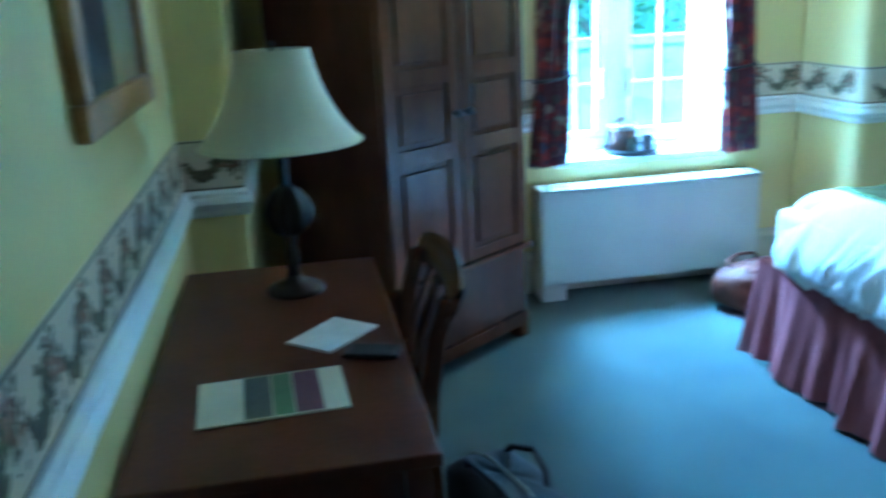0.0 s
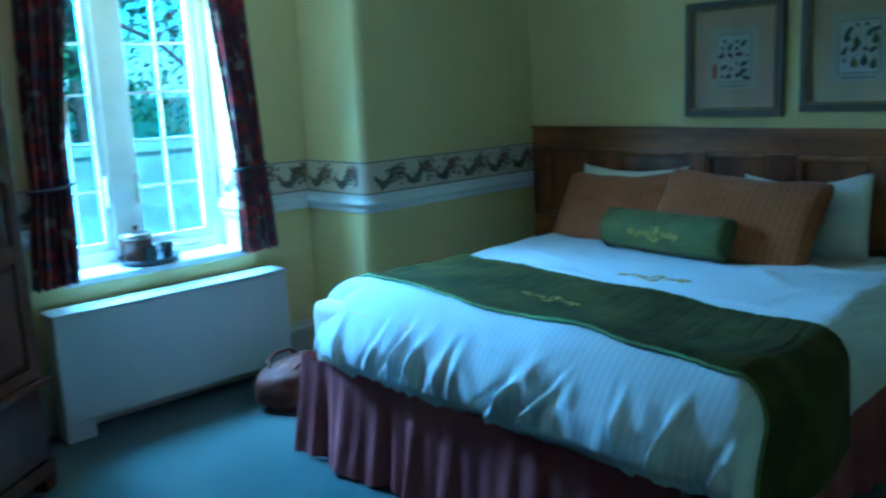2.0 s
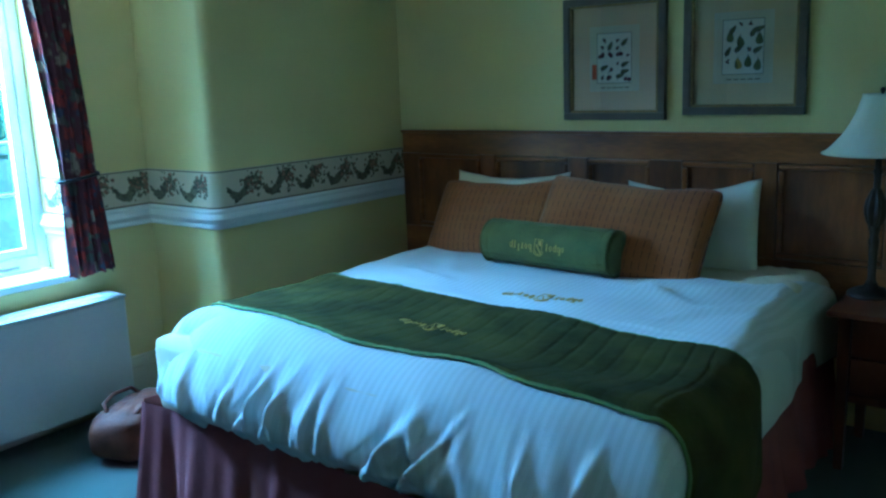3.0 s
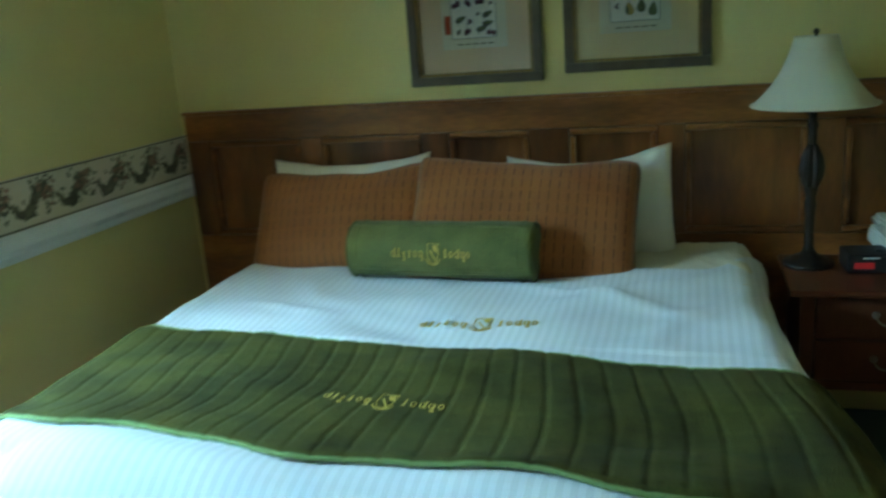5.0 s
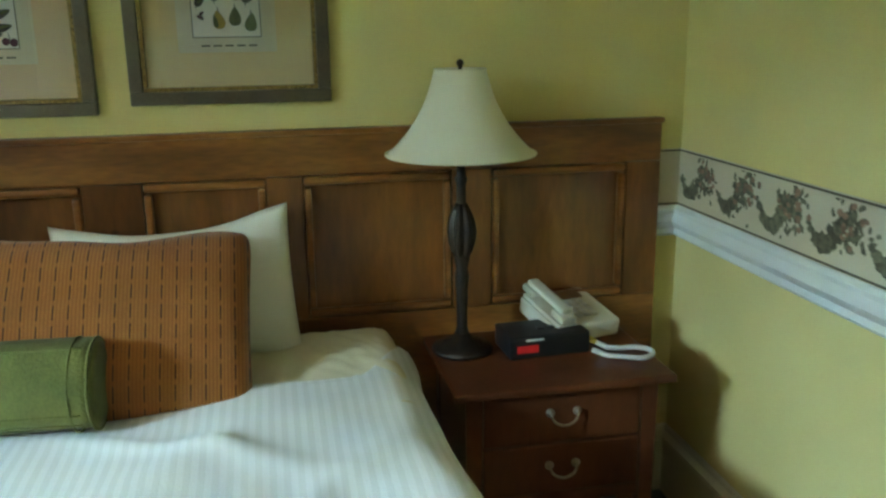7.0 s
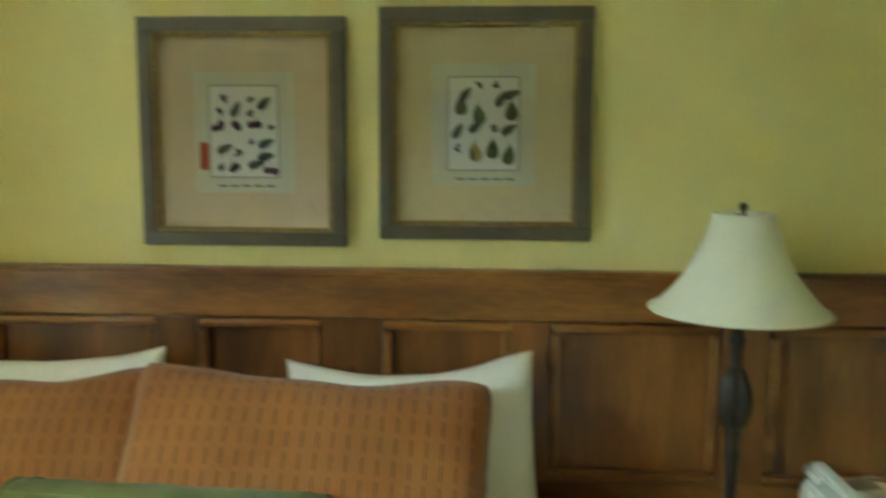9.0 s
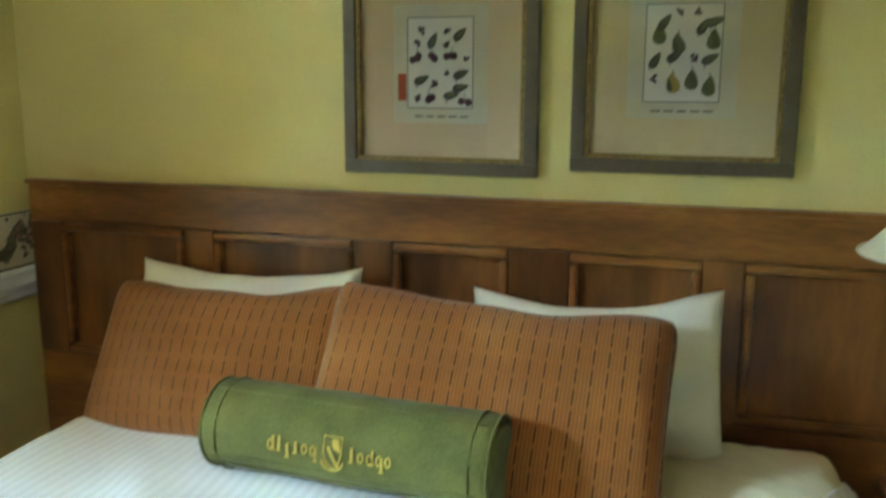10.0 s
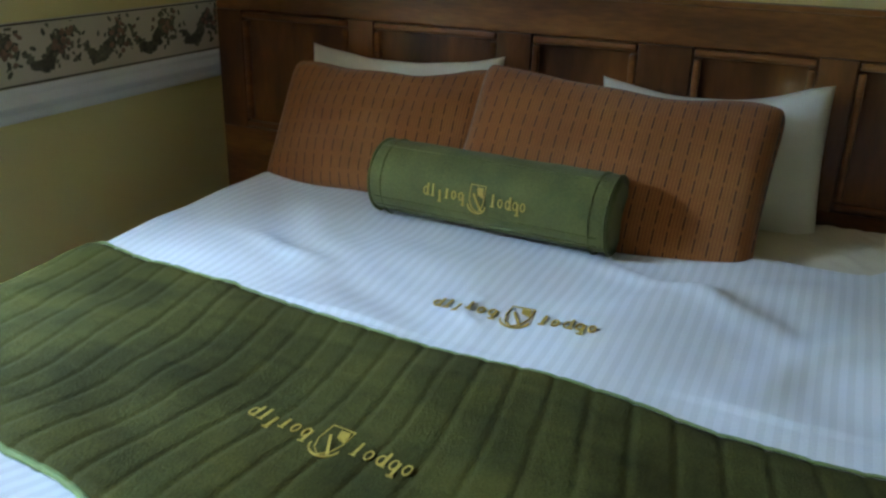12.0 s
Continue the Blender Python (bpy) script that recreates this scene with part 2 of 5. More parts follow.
GRASS = material("lawn", (0.07, 0.12, 0.035), 0.95, (0.045, 0.08, 0.025), 1.2, 40, 0.8)
LEAF = material("tree_leaf", (0.10, 0.15, 0.05), 0.6, (0.06, 0.10, 0.032), 2, 30, 0.2, random_amount=0.45)
BARK = material("tree_bark", (0.11, 0.085, 0.06), 0.9, None, 8, 60, 0.8)
FLOWER = material("garland_flower", (0.32, 0.18, 0.11), 0.8, (0.22, 0.12, 0.075), 90, 200, 0.0, random_amount=0.35)
SWAG = material("garland_leaf", (0.165, 0.145, 0.085), 0.8, (0.085, 0.075, 0.045), 70, 200, 0.0, random_amount=0.4)


# ---- building helpers ----
def mesh_of(name, verts, faces, mat, smooth=True):
    me = bpy.data.meshes.new(name)
    me.from_pydata([tuple(v) for v in verts], [], faces)
    me.materials.append(mat)
    if smooth:
        for p in me.polygons:
            p.use_smooth = True
    me.update()
    return me


def part(name, bm, mat, parent=None, label="", smooth=False, m=None):
    """Links a bmesh or mesh as one object, under parent if given."""
    if isinstance(bm, bmesh.types.BMesh):
        bmesh.ops.recalc_face_normals(bm, faces=bm.faces[:])
        me = bpy.data.meshes.new(name)
        bm.to_mesh(me)
        bm.free()
        me.materials.append(mat)
        for p in me.polygons:
            p.use_smooth = smooth
    else:
        me = bm
    ob = new(name, me)
    if parent:
        ob.parent = parent
    if m:
        ob.matrix_basis = m
    if label:
        tagged(ob, label)
    return ob


def thing(name, label, category, m=None, group="", kind=""):
    ob = new(name)
    if m:
        ob.matrix_basis = m
    return tagged(ob, label, category, group, kind)


def boxes(*spans, bevel=0.0):
    """A bmesh of boxes (x0, x1, y0, y1, z0, z1), bevelled."""
    bm = bmesh.new()
    for x0, x1, y0, y1, z0, z1 in spans:
        t = Matrix.LocRotScale(((x0 + x1) / 2, (y0 + y1) / 2, (z0 + z1) / 2), None, (abs(x1 - x0), abs(y1 - y0), abs(z1 - z0)))
        bmesh.ops.create_cube(bm, size=1, matrix=t)
    if bevel:
        bmesh.ops.bevel(bm, geom=bm.edges[:], offset=bevel, segments=2, affect="EDGES", profile=0.6)
    return bm


def lathe(name, profile, mat, n=40, cx=0.0, cy=0.0, closed=True, flute=0.0, flutes=0):
    verts, faces = [], []
    for r, z in profile:
        for i in range(n):
            a = 2 * math.pi * i / n
            q = r * (1 + flute * math.cos(flutes * a))
            verts.append((cx + q * math.cos(a), cy + q * math.sin(a), z))
    for k in range(len(profile) - 1):
        for i in range(n):
            j = (i + 1) % n
            faces.append((k * n + i, k * n + j, (k + 1) * n + j, (k + 1) * n + i))
    if closed:
        faces.append(tuple(range(n))[::-1])
        faces.append(tuple((len(profile) - 1) * n + i for i in range(n)))
    return mesh_of(name, verts, faces, mat)


def tube(name, points, radius, mat, n=8):
    verts, faces = [], []
    pts = [Vector(p) for p in points]
    for k, p in enumerate(pts):
        d = (pts[min(k + 1, len(pts) - 1)] - pts[max(k - 1, 0)]).normalized()
        a = d.cross(Vector((0, 0, 1)) if abs(d.z) < 0.9 else Vector((1, 0, 0))).normalized()
        b = d.cross(a)
        for i in range(n):
            w = 2 * math.pi * i / n
            verts.append(p + radius * (math.cos(w) * a + math.sin(w) * b))
    for k in range(len(pts) - 1):
        for i in range(n):
            j = (i + 1) % n
            faces.append((k * n + i, k * n + j, (k + 1) * n + j, (k + 1) * n + i))
    faces += [tuple(range(n))[::-1], tuple((len(pts) - 1) * n + i for i in range(n))]
    return mesh_of(name, verts, faces, mat)


def sweep(name, line, profile, mat):
    """A moulding along a plan line with mitred corners; the room lies to the right of the line. profile: (out from the wall, height)."""
    pts = [Vector(p) for p in line]
    verts, faces, k = [], [], len(profile)
    for i, p in enumerate(pts):
        def side(a, b):
            d = (b - a).normalized()
            return Vector((d.y, -d.x))
        n0 = side(pts[max(i - 1, 0)], p) if i else side(p, pts[1])
        n1 = side(p, pts[i + 1]) if i < len(pts) - 1 else n0
        mit = (n0 + n1) / (1 + n0.dot(n1))
        for d, z in profile:
            verts.append((p.x + mit.x * d, p.y + mit.y * d, z))
    for i in range(len(pts) - 1):
        for j in range(k):
            q = (j + 1) % k
            faces.append((i * k + j, i * k + q, (i + 1) * k + q, (i + 1) * k + j))
    faces += [tuple(range(k)), tuple((len(pts) - 1) * k + j for j in range(k))[::-1]]
    bm = bmesh.new()
    me = mesh_of(name, verts, faces, mat, False)
    bm.from_mesh(me)
    return bm


def grid(name, nu, nv, place, mat, wrap=False):
    verts = [place(i / nu, j / nv) for j in range(nv + 1) for i in range(nu + 1)]
    faces = [(j * (nu + 1) + i, j * (nu + 1) + i + 1, (j + 1) * (nu + 1) + i + 1, (j + 1) * (nu + 1) + i) for j in range(nv) for i in range(nu)]
    return mesh_of(name, verts, faces, mat)


# ---- the room ----
EAST, SOUTH, WEST, JOG, NORTH, TOP = 3.93, 0.48, -0.44, 3.69, 4.20, 2.62
WX0, WX1, WZ0, WZ1 = 1.26, 2.20, 0.66, 2.16


def wall(name, label, *spans):
    return tagged(part(name, boxes(*spans), WALL), label, "wall", kind="structure")


tagged(part("floor", boxes((-0.6, 4.1, -1.6, 4.6, -0.12, 0.0)), CARPET), "grey-green short pile bedroom carpet", "floor", kind="structure")
tagged(part("ceiling", boxes((-0.6, 4.1, -1.6, 4.6, TOP, TOP + 0.12)), CEIL), "plain off-white painted plaster ceiling", "ceiling", kind="structure")
wall("wall_east", "yellow papered wall behind the headboard", (EAST, EAST + 0.14, SOUTH, JOG, 0, TOP))
wall("wall_south", "yellow papered side wall beside the nightstand", (1.2, EAST + 0.14, SOUTH - 0.14, SOUTH, 0, TOP))
pier = boxes((2.62, EAST + 0.14, JOG, NORTH + 0.32, 0, TOP))
bmesh.ops.bevel(pier, geom=[e for e in pier.edges if all(abs(v.co.x - 2.62) < 0.01 and abs(v.co.y - JOG) < 0.01 for v in e.verts)], offset=0.045, segments=6, affect="EDGES", profile=0.5)
tagged(part("wall_north_pier", pier, WALL), "yellow papered wall pier beside the bed", "wall", kind="structure")
wall("wall_north", "yellow papered window wall with a deep recess", (-0.24, WX0, NORTH, NORTH + 0.32, 0, TOP), (WX1, 2.62, NORTH, NORTH + 0.32, 0, TOP),
     (WX0, WX1, NORTH, NORTH + 0.32, 0, WZ0), (WX0, WX1, NORTH, NORTH + 0.32, WZ1, TOP))
wall("wall_west", "yellow papered wall behind the desk", (WEST - 0.14, WEST, -1.54, 2.95, 0, TOP), (WEST - 0.14, -0.24, 2.95, NORTH + 0.32, 0, TOP))
wall("wall_entry", "yellow papered wall of the entry", (1.2, 1.34, -1.4, SOUTH - 0.14, 0, TOP), (WEST, 1.34, -1.54, -1.4, 0, TOP))

NOSE = [(2.665 - 0.045 * math.cos(i * math.pi / 12), JOG + 0.045 - 0.045 * math.sin(i * math.pi / 12)) for i in range(7)]
LINE_A = [(EAST, 0.566), (EAST, SOUTH), (1.2, SOUTH), (1.2, -1.4), (WEST, -1.4), (WEST, 2.95), (-0.24, 2.95), (-0.24, NORTH), (WX0, NORTH)]
LINE_B = [(WX1, NORTH + 0.2), (WX1, NORTH), (2.62, NORTH), *NOSE, (EAST, JOG), (EAST, 3.652)]
LINE_C = LINE_A[:-1] + [(2.62, NORTH), *NOSE, (EAST, JOG), (EAST, 3.652)]
RAIL = [(0, 0.864), (0.014, 0.864), (0.020, 0.872), (0.017, 0.888), (0.030, 0.902), (0.036, 0.912), (0.030, 0.924), (0.022, 0.934), (0.022, 0.946), (0.012, 0.955), (0, 0.955)]
SKIRTING = [(0, 0), (0.018, 0), (0.018, 0.175), (0.024, 0.182), (0.022, 0.196), (0.010, 0.212), (0.008, 0.226), (0, 0.23)]
for run, where in ((LINE_A, "along the desk and entry walls"), (LINE_B, "round the pier by the window")):
    tagged(part("chair_rail", sweep("rail", run, RAIL, TRIM), TRIM), "white moulded chair rail " + where, "chair rail", kind="structure")
tagged(part("baseboard", sweep("skirting", LINE_C, SKIRTING, BASE), BASE), "cream painted moulded baseboard round the room", "baseboard", kind="structure")


def border(run, where):
    """The floral paper band above the rail, with its dark lines and its garland of flowers and leaves."""
    band = tagged(part("wallpaper_border", sweep("band", run, [(0, 0.955), (0.003, 0.955), (0.003, 1.128), (0, 1.128)], BORDER), BORDER),
                  "beige floral wallpaper border " + where, "wallpaper border", kind="structure")
    for z in (0.958, 1.120):
        part("line", sweep("line", run, [(0, z), (0.0045, z), (0.0045, z + 0.005), (0, z + 0.005)], LINE), LINE, band)
    rng = random.Random(5)
    leaf_v, leaf_f, flow_v, flow_f = [], [], [], []

    def blob(store, faces, o, d, nrm, s, z, r, squash=1.0, tilt=0.0, lift=0.0):
        k, n = len(store), 7
        for i in range(n):
            a = 2 * math.pi * i / n
            q = r * rng.uniform(0.65, 1.15)
            u, w = q * math.cos(a), q * squash * math.sin(a)
            u, w = u * math.cos(tilt) - w * math.sin(tilt), u * math.sin(tilt) + w * math.cos(tilt)
            p = o + d * (s + u) + nrm * (0.0040 + lift)
            store.append((p.x, p.y, min(max(z + w, 0.966), 1.116)))
        faces.append(tuple(range(k, k + n)))

    for a, b in zip(run, run[1:]):
        a, b = Vector(a), Vector(b)
        d, length = (b - a).normalized(), (b - a).length
        nrm = Vector((d.y, -d.x))
        count = max(1, round(length / 0.205))
        step = length / count
        if length < 0.12:
            continue
        for k in range(count):
            s0 = k * step
            for i in range(40):
                f = (i + 0.5) / 40
                z = 1.045 - 0.058 * math.sin(math.pi * min(1, f * 1.25)) + 0.035 * f
                blob(leaf_v, leaf_f, a, d, nrm, s0 + f * step * 0.72 + step * 0.1, z + rng.uniform(-0.007, 0.007), rng.uniform(0.012, 0.020) * (0.7 + 0.9 * math.sin(math.pi * f)), 0.6, rng.uniform(-1, 1), rng.uniform(0, 0.0006))
            for i in range(58):
                ss = min(max(s0 + step * 0.82 + rng.gauss(0, step * 0.14), 0.008), length - 0.008)
                blob(leaf_v, leaf_f, a, d, nrm, ss, 1.058 + rng.gauss(0, 0.030), rng.uniform(0.007, 0.014), 0.6, rng.uniform(-2, 2), 0.0007 + rng.uniform(0, 0.0005))
            for i in range(15):
                ss = min(max(s0 + step * 0.82 + rng.gauss(0, step * 0.12), 0.010), length - 0.010)
                blob(flow_v, flow_f, a, d, nrm, ss, 1.066 + rng.gauss(0, 0.022), rng.uniform(0.007, 0.012), 0.9, 0, 0.0014 + rng.uniform(0, 0.0004))
    tagged(part("garland_foliage", mesh_of("leaves", leaf_v, leaf_f, SWAG, False), SWAG, band), kind="stuff")
    tagged(part("garland_blossom", mesh_of("flowers", flow_v, flow_f, FLOWER, False), FLOWER, band), kind="stuff")


border(LINE_A, "along the desk and entry walls")
border(LINE_B, "round the pier by the window")

# ---- window ----
window = thing("window_1", "white painted casement window with muntins, one leaf ajar", "window", kind="structure")
YF = NORTH + 0.225
part("window_frame", boxes((WX0, WX0 + 0.05, YF, YF + 0.07, 0.70, WZ1), (WX1 - 0.05, WX1, YF, YF + 0.07, 0.70, WZ1), (WX0 + 0.05, WX1 - 0.05, YF, YF + 0.07, 0.70, 0.765),
                           (WX0 + 0.05, WX1 - 0.05, YF, YF + 0.07, WZ1 - 0.06, WZ1), (1.612, 1.732, YF - 0.004, YF + 0.066, 0.765, WZ1 - 0.06), bevel=0.006), VINYL, window)
part("window_sill", boxes((WX0, WX1, NORTH - 0.012, YF + 0.02, WZ0 + 0.004, 0.695), bevel=0.006), VINYL, window)
for x0, x1 in ((WX0 + 0.05, 1.612), (1.732, WX1 - 0.05)):
    z0, z1 = 0.765, WZ1 - 0.06
    leaf = part("sash", boxes((x0, x0 + 0.032, YF + 0.012, YF + 0.055, z0, z1), (x1 - 0.045, x1, YF + 0.012, YF + 0.055, z0, z1),
                              (x0 + 0.032, x1 - 0.045, YF + 0.012, YF + 0.055, z0, z0 + 0.04), (x0 + 0.032, x1 - 0.045, YF + 0.012, YF + 0.055, z1 - 0.04, z1), bevel=0.005), VINYL, window)
    xm = (x0 + 0.032 + x1 - 0.045) / 2
    part("muntin", boxes((xm - 0.006, xm + 0.006, YF + 0.024, YF + 0.046, z0 + 0.04, z1 - 0.04)), VINYL, leaf)
    for z in (1.055, 1.291, 1.526, 1.768):
        part("muntin", boxes((x0 + 0.032, x1 - 0.045, YF + 0.026, YF + 0.044, z - 0.006, z + 0.006)), VINYL, leaf)
    pane = part("pane", boxes((x0 + 0.032, x1 - 0.045, YF + 0.033, YF + 0.037, z0 + 0.04, z1 - 0.04)), PANE, leaf)
    pane.visible_shadow = False
    handle = part("window_catch", boxes((x1 - 0.03 if x0 < 1.5 else x0 + 0.008, x1 - 0.016 if x0 < 1.5 else x0 + 0.022, YF - 0.03, YF + 0.012, 0.98, 1.13), bevel=0.004), VINYL, leaf, "painted casement catch")
crank = part("crank", tube("crank", [(1.90, YF - 0.005, 0.742), (1.90, YF - 0.05, 0.745), (1.96, YF - 0.07, 0.735), (2.02, YF - 0.075, 0.738)], 0.009, PEWTER), PEWTER, window, "metal casement crank")


def curtain(x_top, x_tie, x_low, half_top, half_tie, half_low, label):
    """A gathered curtain, tied back at 1.1 m."""
    top, tie, low = 2.30, 1.13, 0.69 

    def place(u, v):
        z = top + (low - top) * v
        if z > tie:
            f = (top - z) / (top - tie)
            f = f * f * (3 - 2 * f)
            x, h = x_top + (x_tie - x_top) * f, half_top + (half_tie - half_top) * f
        else:
            f = (tie - z) / (tie - low)
            x, h = x_tie + (x_low - x_tie) * f, half_tie + (half_low - half_tie) * f ** 0.7
        ripple = math.sin(u * 34 + 0.8 * math.sin(3 * v)) * (0.020 + 0.006 * math.sin(u * 11)) 
        pinch = 0.45 + 0.55 * min(1, abs(z - tie) / 0.25)
        return (x + (2 * u - 1) * h + 0.004 * math.sin(u * 51 + v * 9), NORTH - 0.075 + ripple * pinch, z + 0.006 * math.sin(u * 40) * v)
    c = thing("curtain", label, "curtain", group="window curtains")
    part("cloth", grid("cloth", 110, 46, place, CURTAIN), CURTAIN, c)
    ring = [(x_tie + (half_tie + 0.012) * math.cos(a), NORTH - 0.072 + 0.042 * math.sin(a), tie + 0.012 * math.cos(a)) for a in [i * math.pi / 14 for i in range(29)]]
    part("tieback", tube("tieback", ring, 0.008, BLACK), BLACK, c, "dark cord tieback")


curtain(1.30, 1.235, 1.205, 0.115, 0.085, 0.105, "dark red floral cotton curtain tied back, beside wardrobe")
curtain(2.155, 2.225, 2.245, 0.105, 0.083, 0.112, "dark red floral cotton curtain tied back, beside pier")
rod = thing("curtain_rod", "dark metal curtain rod above the window", "curtain rod")
part("rod", tube("rod", [(1.05, NORTH - 0.075, 2.31), (2.45, NORTH - 0.075, 2.31)], 0.013, BRONZE), BRONZE, rod)
for x in (1.08, 2.42):
    part("bracket", boxes((x - 0.008, x + 0.008, NORTH - 0.09, NORTH - 0.001, 2.30, 2.32)), BRONZE, rod)

cover = thing("convector_cover", "white painted metal convector cover under the window", "radiator cover")
part("body", boxes((1.13, 2.32, 4.02, NORTH - 0.026, 0.085, 0.575), bevel=0.008), METAL, cover)
part("top_panel", boxes((1.125, 2.325, 4.012, NORTH - 0.026, 0.577, 0.590), bevel=0.004), METAL, cover)
part("grille", boxes(*[(1.20 + i * 0.0125, 1.206 + i * 0.0125, 4.07, 4.13, 0.5905, 0.5935) for i in range(84)]), TRIM, cover, "pale slotted air grille")
for x in (1.132, 2.20):
    part("foot", boxes((x, x + 0.13, 4.024, 4.16, 0.0, 0.084), bevel=0.004), METAL, cover)

# ---- bed ----
BX0, BX1, BY0, BY1, BT = 1.84, 3.86, 1.37, 3.16, 0.655
bed = thing("bed", "king bed with cream sheet and mauve skirt", "bed")
part("base", boxes((BX0 + 0.04, BX1, BY0 + 0.04, BY1 - 0.04, 0.10, 0.36), bevel=0.02), CREAM, bed)
part("mattress", boxes((BX0 + 0.03, BX1, BY0 + 0.02, BY1 - 0.02, 0.362, BT - 0.004), bevel=0.045), CREAM, bed, "mattress in a cream fitted sheet", smooth=True)
for x in (BX0 + 0.2, BX1 - 0.2):
    for y in (BY0 + 0.2, BY1 - 0.2):
        part("leg", boxes((x - 0.03, x + 0.03, y - 0.03, y + 0.03, 0, 0.1)), BLACK, bed)


def skirt_panel(a, b, nrm, phase):
    """One gathered panel of the valance, hanging from under the mattress."""
    a, b, nrm = Vector(a), Vector(b), Vector(nrm)
    length = (b - a).length

    def place(u, v):
        s = u * length
        wave = 0.6 * math.sin(s * 21 + phase + 1.8 * math.sin(s * 7 + phase)) + 0.28 * math.sin(s * 63 + 2 * phase + v) + 0.9 * noise.noise((s * 7, phase, 0.3))
        out = 0.014 + 0.050 * v ** 1.2 + wave * 0.026 * (0.18 + v)
        p = a.lerp(b, u) + nrm * out
        return (p.x + 0.006 * v * math.sin(s * 50), p.y + 0.006 * v * math.cos(s * 43), 0.42 - v * 0.408 + 0.006 * math.sin(s * 25 + phase) * v)
    part("skirt", grid("skirt", int(length * 110), 14, place, SKIRT), SKIRT, bed, "gathered mauve bed skirt")


skirt_panel((BX0, BY1, 0), (BX0, 2.17, 0), (-1, 0, 0), 0.4)
skirt_panel((BX0 - 0.014, 2.22, 0), (BX0 - 0.014, BY0, 0), (-1, 0, 0), 2.1)
skirt_panel((BX0, BY0, 0), (BX1 - 0.02, BY0, 0), (0, -1, 0), 3.3)
skirt_panel((BX1 - 0.02, BY1, 0), (BX0, BY1, 0), (0, 1, 0), 4.2)


# soft creases in the cover: start, end, height, width
FOLDS = [(3.38, 1.50, 3.02, 2.05, 0.016, 0.05), (3.20, 1.45, 2.80, 1.75, 0.012, 0.04), (3.35, 2.95, 2.95, 2.55, 0.014, 0.06), (3.05, 2.75, 2.78, 2.30, -0.010, 0.05),
         (3.30, 2.20, 3.10, 1.70, 0.014, 0.03), (3.22, 1.95, 2.98, 1.52, 0.011, 0.04), (3.05, 2.95, 2.95, 2.62, 0.014, 0.035), (2.98, 2.28, 2.80, 2.22, 0.008, 0.02), (2.10, 3.0, 1.95, 2.3, 0.012, 0.06), (2.05, 2.2, 1.92, 1.5, 0.014, 0.06), (2.6, 3.1, 2.3, 2.4, 0.010, 0.07)]

# creases fanning up from the hem at the foot: place, slant, width, depth
crease_rng = random.Random(12)
CREASES = [(1.25 + 0.078 * i + crease_rng.uniform(-0.04, 0.04), crease_rng.uniform(-0.9, 0.5), crease_rng.uniform(0.012, 0.034), crease_rng.uniform(0.15, 0.95)) for i in range(25)]


